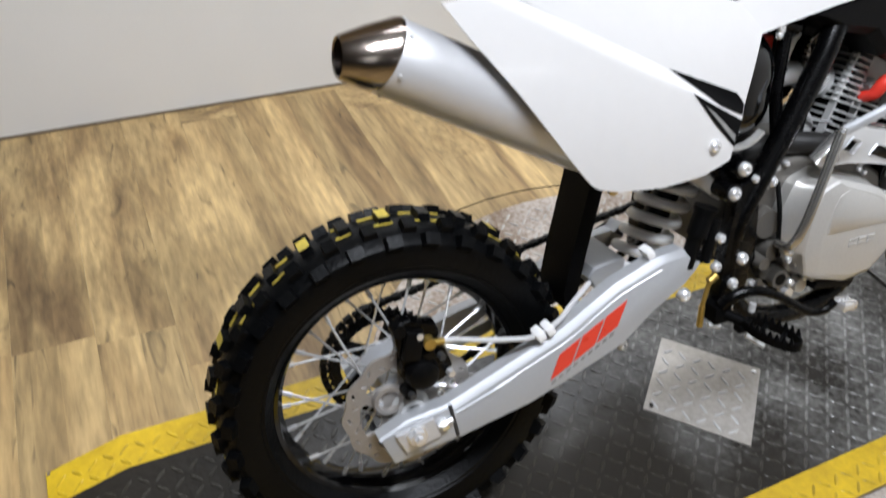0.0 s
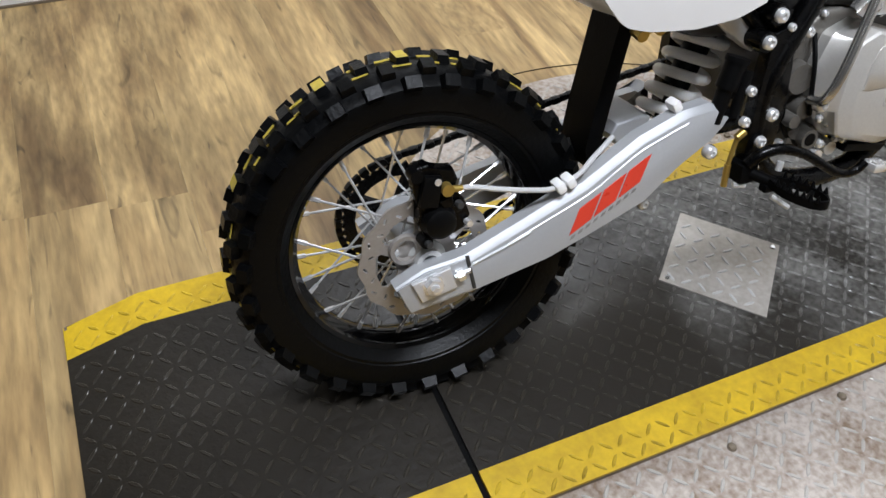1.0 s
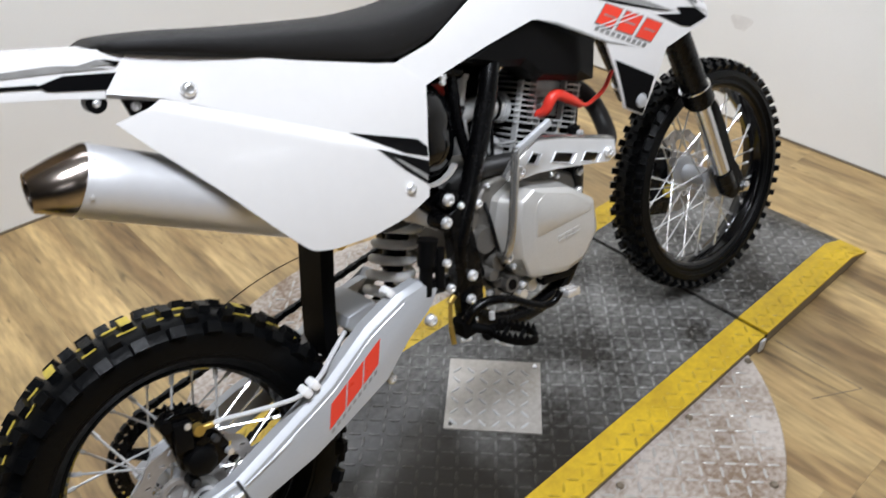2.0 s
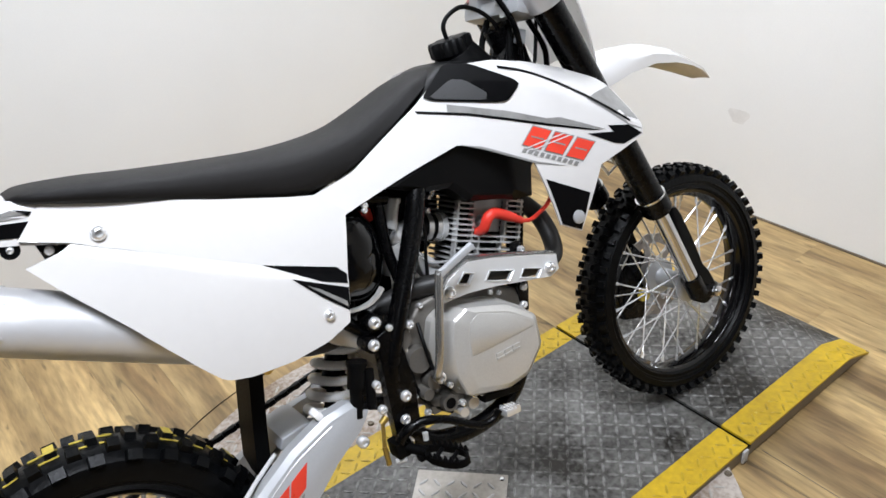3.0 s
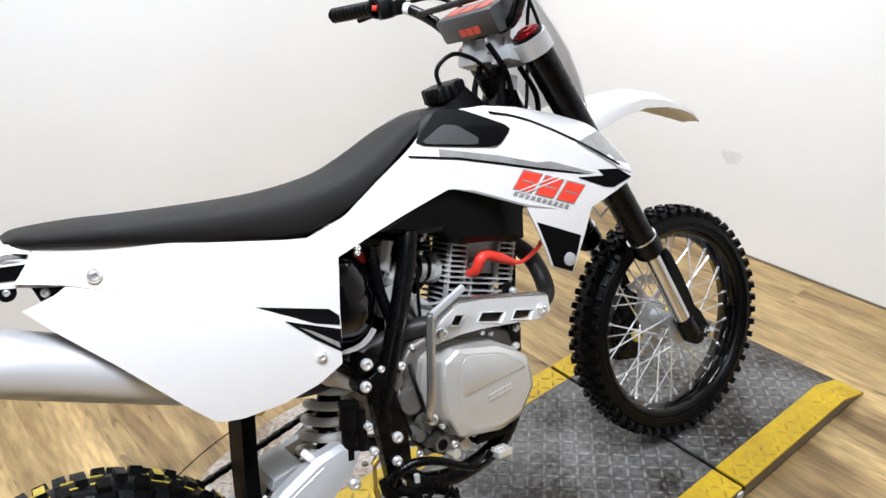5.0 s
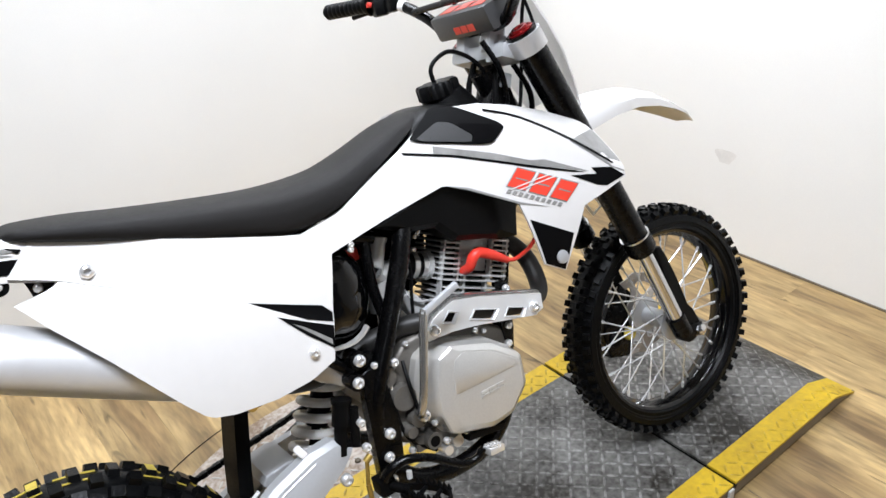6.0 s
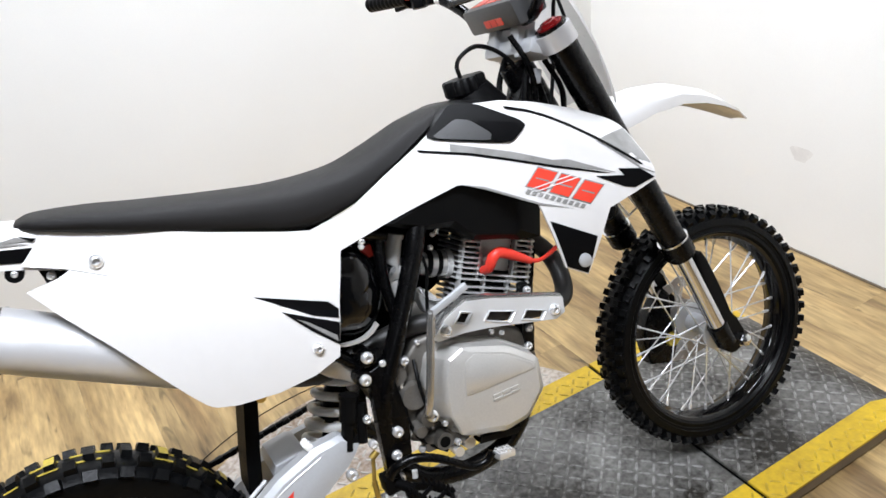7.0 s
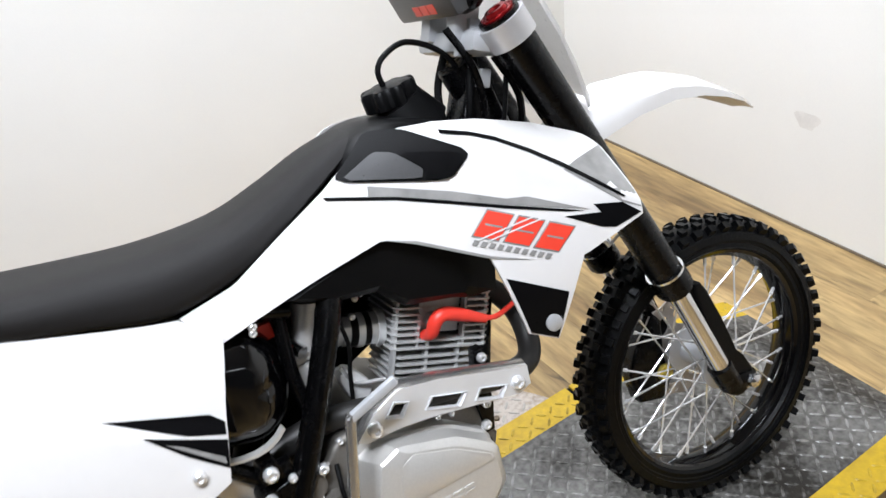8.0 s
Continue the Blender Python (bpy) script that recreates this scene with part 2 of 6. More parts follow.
def smooth_path(pts, n=6):
    pts = [Vector(p) for p in pts]
    q = [2 * pts[0] - pts[1], *pts, 2 * pts[-1] - pts[-2]]
    out = []
    for i in range(1, len(q) - 2):
        for k in range(n):
            t = k / n
            a, b, c, d = q[i - 1], q[i], q[i + 1], q[i + 2]
            out.append(0.5 * (2 * b + (c - a) * t + (2 * a - 5 * b + 4 * c - d) * t * t + (3 * b - a - 3 * c + d) * t ** 3))
    return out + [pts[-1]]


def skin(bm, rings, caps=True, closed=True):
    vs = [[bm.verts.new(p) for p in r] for r in rings]
    k = len(vs[0])
    for a, b in zip(vs, vs[1:]):
        for i in range(k if closed else k - 1):
            bm.faces.new((a[i], a[(i + 1) % k], b[(i + 1) % k], b[i]))
    if caps and closed:
        bm.faces.new(vs[0][::-1])
        bm.faces.new(vs[-1])
    return vs


def tube(bm, pts, r, seg=12, smooth=6, caps=True):
    pts = smooth_path(pts, smooth) if smooth and len(pts) > 2 else [Vector(p) for p in pts]
    n = len(pts)
    rs = r if isinstance(r, (list, tuple)) else [r]
    rings = []
    for i, (p, t, u, v) in enumerate(frames_along(pts)):
        f = i / max(1, n - 1) * (len(rs) - 1)
        j = min(int(f), len(rs) - 1)
        rad = rs[j] + (rs[min(j + 1, len(rs) - 1)] - rs[j]) * (f - j)
        rings.append([p + (u * math.cos(a) + v * math.sin(a)) * rad for a in (2 * math.pi * k / seg for k in range(seg))])
    skin(bm, rings, caps)


def rod(bm, a, b, r, r2=None, seg=14):
    tube(bm, [a, b], [r, r if r2 is None else r2], seg, 0)


def lathe(bm, c, axis, profile, seg=48, closed_profile=False):
    """Turn (radius, along) pairs round an axis through c."""
    axis = Vector(axis).normalized()
    u = axis.orthogonal().normalized()
    v = axis.cross(u)
    c = Vector(c)
    rings = []
    for k in range(seg):
        a = 2 * math.pi * k / seg
        d = u * math.cos(a) + v * math.sin(a)
        rings.append([bm.verts.new(c + d * r + axis * h) for r, h in profile])
    m = len(profile)
    for k in range(seg):
        a, b = rings[k], rings[(k + 1) % seg]
        for i in range(m if closed_profile else m - 1):
            bm.faces.new((a[i], a[(i + 1) % m], b[(i + 1) % m], b[i]))


def slab(bm, outline, y0, y1, bevel=0.0):
    """An outline in x and z, given depth from y0 to y1."""
    a = [bm.verts.new((x, y0, z)) for x, z in outline]
    b = [bm.verts.new((x, y1, z)) for x, z in outline]
    k = len(a)
    fs = [bm.faces.new(a), bm.faces.new(b[::-1])]
    for i in range(k):
        fs.append(bm.faces.new((a[i], b[i], b[(i + 1) % k], a[(i + 1) % k])))
    if bevel:
        es = list({e for f in fs[:2] for e in f.edges})
        bmesh.ops.bevel(bm, geom=es, offset=bevel, segments=3, affect="EDGES", profile=0.6)


def resample(pts, n):
    pts = [Vector(p) for p in pts]
    ls = [0]
    for a, b in zip(pts, pts[1:]):
        ls.append(ls[-1] + (b - a).length)
    out = []
    for k in range(n):
        s = ls[-1] * k / (n - 1)
        i = 0
        while i < len(pts) - 2 and ls[i + 1] < s:
            i += 1
        f = (s - ls[i]) / max(1e-9, ls[i + 1] - ls[i])
        out.append(pts[i].lerp(pts[i + 1], min(1, f)))
    return out


def shell(bm, top, bottom, depth, n=28, m=10, thick=0.004, side=-1):
    """A curved panel between two edges in x and z; depth(x, z) gives y."""
    T, B = resample(top, n), resample(bottom, n)
    grid = [[T[i].lerp(B[i], j / (m - 1)) for j in range(m)] for i in range(n)]
    outer = [[bm.verts.new((p.x, depth(p.x, p.y), p.y)) for p in row] for row in grid]
    inner = [[bm.verts.new((p.x, depth(p.x, p.y) - side * thick, p.y)) for p in row] for row in grid]
    for i in range(n - 1):
        for j in range(m - 1):
            bm.faces.new((outer[i][j], outer[i + 1][j], outer[i + 1][j + 1], outer[i][j + 1]))
            bm.faces.new((inner[i][j + 1], inner[i + 1][j + 1], inner[i + 1][j], inner[i][j]))
    rim = [(i, 0) for i in range(n)] + [(n - 1, j) for j in range(1, m)] + [(i, m - 1) for i in range(n - 2, -1, -1)] + [(0, j) for j in range(m - 2, 0, -1)]
    for (i, j), (k, q) in zip(rim, rim[1:] + rim[:1]):
        bm.faces.new((outer[i][j], inner[i][j], inner[k][q], outer[k][q]))


def decal(bm, outline, depth, lift=0.0012, cuts=3):
    """A thin film on a curved panel, from an outline in x and z."""
    vs = [bm.verts.new((x, 0, z)) for x, z in outline]
    f = bm.faces.new(vs)
    tri = bmesh.ops.triangulate(bm, faces=[f])["faces"]
    es = list({e for t in tri for e in t.edges})
    got = bmesh.ops.subdivide_edges(bm, edges=es, cuts=cuts, use_grid_fill=True)
    for v in bm.verts:
        if abs(v.co.y) < 1e-9:
            v.co.y = depth(v.co.x, v.co.z) - lift


def grown(pts, d):
    cx, cz = sum(p[0] for p in pts) / len(pts), sum(p[1] for p in pts) / len(pts)
    return [(x + d * (x - cx) / math.hypot(x - cx, z - cz), z + d * (z - cz) / math.hypot(x - cx, z - cz)) for x, z in pts]


def soften(pts, k=3, f=0.2):
    """Cut the corners of an outline, the same for every ring."""
    for _ in range(k):
        pts = [q for (ax_, az_), (bx_, bz_) in zip(pts, pts[1:] + pts[:1]) for q in ((ax_ + (bx_ - ax_) * f, az_ + (bz_ - az_) * f), (bx_ + (ax_ - bx_) * f, bz_ + (az_ - bz_) * f))]
    return pts


def ring(pts, y):
    return [(x, y, z) for x, z in pts]


def thing(name, label, category, m=None, **more):
    e = new(name)
    e.empty_display_size = 0.05
    if m is not None:
        e.matrix_world = m
    return tagged(e, label, category, **more)


# ---- the room ----
FLOOR = -0.045


def wall(name, c, size, paint=None, label="plain white painted showroom wall"):
    bm = bmesh.new()
    box(bm, c, size)
    return tagged(part(name, bm, paint or WALL_PAINT, None), label, "wall", kind="structure")


X0, X1, Y0, Y1, H = -6.0, 2.165, -7.0, 1.352, 2.65
wall("wall_north", ((X0 + X1) / 2, Y1 + 0.06, (H + FLOOR) / 2), (X1 - X0 + 0.24, 0.12, H - FLOOR))
wall("wall_east", (X1 + 0.06, (Y0 + Y1) / 2, (H + FLOOR) / 2), (0.12, Y1 - Y0, H - FLOOR))
# unseen walls and ceiling that close the room, kept dark against bounced light
wall("wall_south", ((X0 + X1) / 2, Y0 - 0.06, (H + FLOOR) / 2), (X1 - X0 + 0.24, 0.12, H - FLOOR), DARK_WALL, "unseen dark grey end wall, added dark to cut bounced light")
wall("wall_west", (X0 - 0.06, (Y0 + Y1) / 2, (H + FLOOR) / 2), (0.12, Y1 - Y0, H - FLOOR), DARK_WALL, "unseen dark grey side wall, added dark to cut bounced light")
bm = bmesh.new()
box(bm, ((X0 + X1) / 2, (Y0 + Y1) / 2, H + 0.06), (X1 - X0 + 0.24, Y1 - Y0 + 0.24, 0.12))
tagged(part("ceiling", bm, CEILING_PAINT, None), "unseen dark grey ceiling, added dark to cut bounced light", "ceiling", kind="structure")

# brown strips in place of the thin shadow line where wall meets floor
for c, size in (((X1 - 0.003, (Y0 + Y1) / 2, FLOOR + 0.003), (0.006, Y1 - Y0, 0.006)), (((X0 + X1) / 2, Y1 - 0.003, FLOOR + 0.003), (X1 - X0 - 0.02, 0.006, 0.006))):
    bm = bmesh.new()
    box(bm, c, size)
    tagged(part("trim", bm, SKIRT_BROWN, None), "thin brown strip standing for the shadow line at the wall foot", "trim", kind="structure")

for x, y, watts in LAMPS:
    lamp = thing("ceiling_light", "rectangular white ceiling light panel", "ceiling light", pose(x, y, H), group="ceiling lights")
    bm = bmesh.new()
    box(bm, (0, 0, -0.03), (1.24, 0.34, 0.06), bevel=0.006)
    part("housing", bm, CEILING_PAINT, lamp)
    bm = bmesh.new()
    box(bm, (0, 0, -0.064), (1.18, 0.28, 0.008))
    part("diffuser", bm, LAMP_GLOW, lamp)
    data = bpy.data.lights.new("ceiling_lamp", "AREA")
    data.shape, data.size, data.size_y, data.energy, data.color = "RECTANGLE", 1.2, 0.3, watts, LAMP_TINT
    o = new("ceiling_lamp", data)
    o.matrix_world = pose(x, y, H - 0.075)


# scuff on the east wall
bm = bmesh.new()
pts = [(X1 - 0.0008, 0.372 + 0.035 * math.cos(a) * (1 + 0.3 * math.sin(3 * a)), 0.285 + 0.030 * math.sin(a) * (1 + 0.25 * math.cos(2 * a))) for a in (2 * math.pi * k / 20 for k in range(20))]
bm.faces.new([bm.verts.new(p) for p in pts])
tagged(part("wall_scuff", bm, SCUFF, None), "faint grey scuff mark on the white wall", "scuff mark", kind="structure")

# ---- platform ----
LEFT_Y, RIGHT_Y, BAND, BAND_L = 0.258, -0.331, 0.074, 0.070
XR, XF = -0.530, 1.748
SLOPE_R, SLOPE_F = -0.40, 1.640


def plate_z(x):
    if x < SLOPE_R:
        return FLOOR + 0.004 + (-FLOOR - 0.004) * (x - XR) / (SLOPE_R - XR)
    if x > SLOPE_F:
        return FLOOR + 0.004 + (-FLOOR - 0.004) * (XF - x) / (XF - SLOPE_F)
    return 0.0


def strip(x0, x1, y0, y1, thick=0.006):
    """A stretch of bent plate between two x and two y."""
    bm = bmesh.new()
    xs = sorted({x0, x1, *[v for v in (SLOPE_R, SLOPE_F) if x0 < v < x1]})
    rings = []
    for x in xs:
        z = plate_z(x)
        rings.append([(x, y0, z), (x, y1, z), (x, y1, z - thick), (x, y0, z - thick)])
    skin(bm, rings)
    return bm


def lugs(x0, x1, y0, y1, zf, pitch=0.0305, length=0.0125, width=0.0042):
    """Raised tread lugs in a basket pattern, one after the other turned a quarter."""
    verts, faces = [], []
    nx, ny = int((x1 - x0) / pitch), int((y1 - y0) / pitch)
    prof = [(-1, 0), (-0.55, 0.85), (0.55, 0.85), (1, 0), (0.55, -0.85), (-0.55, -0.85)]
    for i in range(nx + 1):
        for j in range(ny + 1):
            cx, cy = x0 + (i + 0.5) * pitch, y0 + (j + 0.5) * pitch
            a = radians(45 if (i + j) % 2 else -45)
            ca, sa = math.cos(a), math.sin(a)
            base = len(verts)
            ok = True
            pts = []
            for s, h in ((1.0, 0.0), (0.62, 0.0017)):
                for u, v in prof:
                    px, py = u * length * s, v * width * s
                    X, Y = cx + px * ca - py * sa, cy + px * sa + py * ca
                    if not (x0 < X < x1 and y0 < Y < y1):
                        ok = False
                    pts.append((X, Y, zf(X) + h - 0.0002))
            if not ok:
                continue
            verts += pts
            for k in range(6):
                faces.append((base + k, base + (k + 1) % 6, base + 6 + (k + 1) % 6, base + 6 + k))
            faces.append(tuple(base + 6 + k for k in range(6)))
    return verts, faces


def lug_part(name, data, material, parent):
    me = bpy.data.meshes.new(name)
    me.from_pydata(data[0], [], data[1])
    me.materials.append(material)
    ob = new(name, me)
    ob.parent = parent
    ob["kind"] = "stuff"
    return ob


disc = thing("turntable_disc", "round silver diamond-tread turntable plate lying on the wooden floor", "turntable", pose(0, 0, 0))
DC, DR = (0.615, -0.003), 0.622
DISC_Z = -0.020
bm = bmesh.new()
lathe(bm, (DC[0], DC[1], FLOOR), (0, 0, 1), [(0.0001, DISC_Z - FLOOR), (DR - 0.002, DISC_Z - FLOOR), (DR, DISC_Z - FLOOR - 0.002), (DR, -0.002)], 96)
part("plate", bm, PLATE_SILVER, disc)
v, f = lugs(DC[0] - DR, DC[0] + DR, DC[1] - DR, DC[1] + DR, lambda x: DISC_Z, 0.0290, 0.0145, 0.0038)
keep = [k for k in range(0, len(v), 12) if math.hypot(v[k][0] - DC[0], v[k][1] - DC[1]) < DR - 0.03 and not (RIGHT_Y + 0.02 < v[k][1] < LEFT_Y - 0.02)]
vv, ff = [], []
for k in keep:
    b = len(vv)
    vv += v[k:k + 12]
    ff += [(b + i, b + (i + 1) % 6, b + 6 + (i + 1) % 6, b + 6 + i) for i in range(6)] + [tuple(b + 6 + i for i in range(6))]
lug_part("tread_pattern", (vv, ff), LUG_SILVER, disc)
for x, y in ((0.649, -0.352), (0.888, -0.345), (1.124, -0.341), (0.41, -0.36), (0.865, -0.548), (0.63, -0.60), (0.64, 0.31), (1.04, 0.30), (0.9, 0.29)):
    bm = bmesh.new()
    lathe(bm, (x, y, DISC_Z), (0, 0, 1), [(0.0001, 0.003), (0.0035, 0.003), (0.006, 0.0045), (0.008, 0.002), (0.008, -0.001)], 14)
    part("screw", bm, SKIRT_BROWN, disc)

platform = thing("display_platform", "black diamond-plate motorcycle platform with yellow painted edges", "platform", pose(0, 0, 0))
GAP = 0.0055
for name, a, b in (("rear_ramp", XR, 0.004 - GAP), ("center_deck", 0.004 + GAP, 1.212 - GAP), ("front_ramp", 1.212 + GAP, XF)):
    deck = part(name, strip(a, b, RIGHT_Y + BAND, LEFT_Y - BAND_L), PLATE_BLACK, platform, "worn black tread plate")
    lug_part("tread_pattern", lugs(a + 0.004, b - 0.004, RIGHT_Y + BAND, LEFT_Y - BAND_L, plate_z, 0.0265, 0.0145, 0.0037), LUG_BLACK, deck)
    for y0, y1 in ((RIGHT_Y, RIGHT_Y + BAND), (LEFT_Y - BAND_L, LEFT_Y)):
        band = part("edge_band", strip(a, b, y0, y1), PLATE_YELLOW, deck, "yellow painted edge")
    for y in (RIGHT_Y + 0.004, LEFT_Y - 0.004):
        bm = bmesh.new()
        xs = sorted({a + 0.002, b - 0.002, *[v for v in (SLOPE_R, SLOPE_F) if a < v < b]})
        skin(bm, [[(x, y - 0.003, plate_z(x) - 0.006), (x, y + 0.003, plate_z(x) - 0.006), (x, y + 0.003, FLOOR + 0.0062), (x, y - 0.003, FLOOR + 0.0062)] for x in xs])
        part("side_skirt", bm, SKIRT_BROWN, deck, "dull brown metal side skirt")
for y0, y1 in ((RIGHT_Y, RIGHT_Y + BAND), (LEFT_Y - BAND_L, LEFT_Y)):
    for xa, xb in ((XR + 0.01, -0.004), (0.012, 1.205), (1.222, XF - 0.01)):
        lug_part("tread_pattern", lugs(xa, xb, y0, y1, plate_z, 0.0265, 0.0135, 0.0034), YELLOW_LUG, platform)
for x in (0.004, 1.212):
    bm = bmesh.new()
    box(bm, (x, (LEFT_Y + RIGHT_Y) / 2, -0.012), (0.02, LEFT_Y - RIGHT_Y, 0.01))
    part("joint_bar", bm, BLACK_PLASTIC, platform)
bm = bmesh.new()
box(bm, (1.195, RIGHT_Y - 0.004, -0.022), (0.018, 0.006, 0.034), bevel=0.002)
part("joint_bracket", bm, CAST_ALU, platform)

cover = thing("cover_plate", "square bare-metal tread plate screwed onto the black platform", "plate", pose(0.622, -0.041, 0.002, 0, 0, -46.8))
bm = bmesh.new()
box(bm, (0, 0, 0), (0.197, 0.197, 0.004), bevel=0.001)
part("plate", bm, PLATE_BARE, cover)
lug_part("tread_pattern", lugs(-0.095, 0.095, -0.095, 0.095, lambda x: 0.0024, 0.0290, 0.0130, 0.0036), CAST_ALU, cover)
for x, y in ((0.086, 0.086), (-0.086, -0.086)):
    bm = bmesh.new()
    lathe(bm, (x, y, 0.002), (0, 0, 1), [(0.0001, 0.003), (0.004, 0.003), (0.006, 0.001), (0.006, -0.001)], 12)
    part("screw", bm, CHROME, cover)


# ---- dirt bike ----
LEAN_BIKE, YAW_BIKE = 16.35, -2.89
BIKE = Matrix.Translation((-0.0165, -0.061, -0.002)) @ pose(0, 0, 0, 0, 0, YAW_BIKE) @ pose(0, 0, 0, -LEAN_BIKE, 0, 0)
bike = thing("dirt_bike", "white and black off-road motorcycle with knobby tyres standing on the platform", "motorcycle", BIKE)


def wheel(name, cx, cz, R, w, rim_r, tread, spokes, yellow, high=0.017):
    """Rim with tyre, spokes and hub; lies in the plane y = 0."""
    bm = bmesh.new()
    lathe(bm, (cx, 0, cz), (0, 1, 0), [(rim_r + 0.014, -0.027), (rim_r + 0.011, -0.029), (rim_r + 0.005, -0.026), (rim_r + 0.003, -0.018), (rim_r - 0.004, -0.010), (rim_r - 0.005, 0),
                                       (rim_r - 0.004, 0.010), (rim_r + 0.003, 0.018), (rim_r + 0.005, 0.026), (rim_r + 0.011, 0.029), (rim_r + 0.014, 0.027), (rim_r + 0.006, 0.012), (rim_r + 0.006, -0.012)], 72, True)
    rim = part(name, bm, RIM_BLACK, bike, "wire-spoked wheel with a black rim and knobby tyre")
    bm = bmesh.new()
    Rc = R - high + 0.004
    prof = [(rim_r + 0.008, -0.024), (rim_r + 0.016, -0.034), (rim_r + 0.024, -0.82 * w), (rim_r + 0.0255, -0.86 * w), (rim_r + 0.030, -0.865 * w), (rim_r + 0.0315, -0.90 * w), (Rc - 0.032, -w), (Rc - 0.020, -0.97 * w), (Rc - 0.008, -0.72 * w), (Rc - 0.001, -0.36 * w), (Rc, 0)]
    prof = prof + [(r, -h) for r, h in prof[-2::-1]]
    lathe(bm, (cx, 0, cz), (0, 1, 0), prof, 96)
    tyre = part("tyre", bm, RUBBER, rim, "black knobby off-road tyre", 25)
    for n, y, ly, lx, tilt, dr, ph in tread:
        made = {}
        for k in range(n):
            a = 2 * math.pi * (k + ph) / n
            t = Matrix.Translation((cx, 0, cz)) @ Matrix.Rotation(a, 4, "Y") @ Matrix.Translation((0, y * w, Rc - dr)) @ Matrix.Rotation(radians(tilt), 4, "X")
            mark = bool(yellow and abs(y) < 0.3 and k % 5 in (0, 3))
            if mark not in made:
                h, sx, sy = high, lx / 2, ly / 2
                kb = bmesh.new()
                vs = [kb.verts.new(p) for p in [(-sx * 1.12, -sy * 1.1, -0.005), (sx * 1.12, -sy * 1.1, -0.005), (sx * 1.12, sy * 1.1, -0.005), (-sx * 1.12, sy * 1.1, -0.005),
                                                (-sx * 0.92, -sy * 0.92, h - 0.004), (sx * 0.92, -sy * 0.92, h - 0.004), (sx * 0.92, sy * 0.92, h - 0.004), (-sx * 0.92, sy * 0.92, h - 0.004)]]
                for q in ((4, 5, 6, 7), (0, 1, 5, 4), (1, 2, 6, 5), (2, 3, 7, 6), (3, 0, 4, 7), (3, 2, 1, 0)):
                    fc = kb.faces.new([vs[i] for i in q])
                    fc.material_index = 1 if mark and q == (4, 5, 6, 7) else 0
                made[mark] = part("tread_knob", kb, [RUBBER, YELLOW_MARK], rim, "", 25)
                o = made[mark]
            else:
                o = again("tread_knob", made[mark], t, rim)
            o.matrix_local = t
    if yellow:
        dash = None
        for y in (-0.30 * w, 0.26 * w):
            for k in range(56):
                if k % 7 in (3, 4):
                    continue
                t = Matrix.Translation((cx, 0, cz)) @ Matrix.Rotation(2 * math.pi * (k + 0.3 * (k % 3)) / 56, 4, "Y") @ Matrix.Translation((0, y, Rc + 0.0004))
                if dash is None:
                    kb = bmesh.new()
                    box(kb, (0, 0, 0), (0.021, 0.004, 0.0016))
                    dash = part("tread_stripe", kb, YELLOW_MARK, rim, "worn yellow moulding stripe")
                    dash.matrix_local = t
                else:
                    again("tread_stripe", dash, t, rim)
    bm = bmesh.new()
    lathe(bm, (cx, 0, cz), (0, 1, 0), [(0.009, -0.062), (0.02, -0.062), (0.022, -0.055), (0.042, -0.048), (0.042, -0.042), (0.022, -0.036), (0.020, 0), (0.022, 0.036), (0.042, 0.042), (0.042, 0.048), (0.022, 0.055), (0.02, 0.062), (0.009, 0.062)], 32)
    part("hub", bm, SATIN_ALU, rim, "silver hub")
    first = None
    for k in range(spokes):
        side = -1 if k % 2 else 1
        j = k // 2
        ar = 2 * math.pi * k / spokes
        ah = ar + radians(52 if j % 2 else -52)
        p0 = Vector((cx + math.sin(ah) * 0.040, side * 0.045, cz + math.cos(ah) * 0.040))
        p1 = Vector((cx + math.sin(ar) * (rim_r - 0.003), side * 0.006, cz + math.cos(ar) * (rim_r - 0.003)))
        d = p1 - p0
        if first is None:
            bm = bmesh.new()
            rod(bm, (0, 0, 0), (0, 0, d.length), 0.0019, seg=6)
            rod(bm, (0, 0, d.length - 0.016), (0, 0, d.length), 0.0036, seg=6)
            first = part("spoke", bm, ZINC, rim)
            o = first
        else:
            o = again("spoke", first, Matrix(), rim)
        o.matrix_local = Matrix.Translation(p0) @ d.to_track_quat("Z", "Y").to_matrix().to_4x4()
    return rim


RW, FW = (0.011, 0.262), (1.297, 0.279)
REAR_TREAD = [(30, 0.0, 0.030, 0.017, 0, 0.003, 0.0), (30, -0.52, 0.020, 0.019, 24, 0.006, 0.5), (30, 0.52, 0.020, 0.019, -24, 0.006, 0.5),
              (30, -0.90, 0.017, 0.022, 55, 0.016, 0.0), (30, 0.90, 0.017, 0.022, -55, 0.016, 0.0)]
FRONT_TREAD = [(52, 0.0, 0.021, 0.0115, 0, 0.003, 0.0), (52, -0.42, 0.014, 0.012, 16, 0.0045, 0.5), (52, 0.42, 0.014, 0.012, -16, 0.0045, 0.5),
               (52, -0.82, 0.014, 0.0135, 42, 0.010, 0.0), (52, 0.82, 0.014, 0.0135, -42, 0.010, 0.0)]
rear = wheel("rear_wheel", RW[0], RW[1], 0.271, 0.050, 0.172, REAR_TREAD, 32, True)
front = wheel("front_wheel", FW[0], FW[1], 0.2725, 0.040, 0.200, FRONT_TREAD, 36, False, 0.0135)


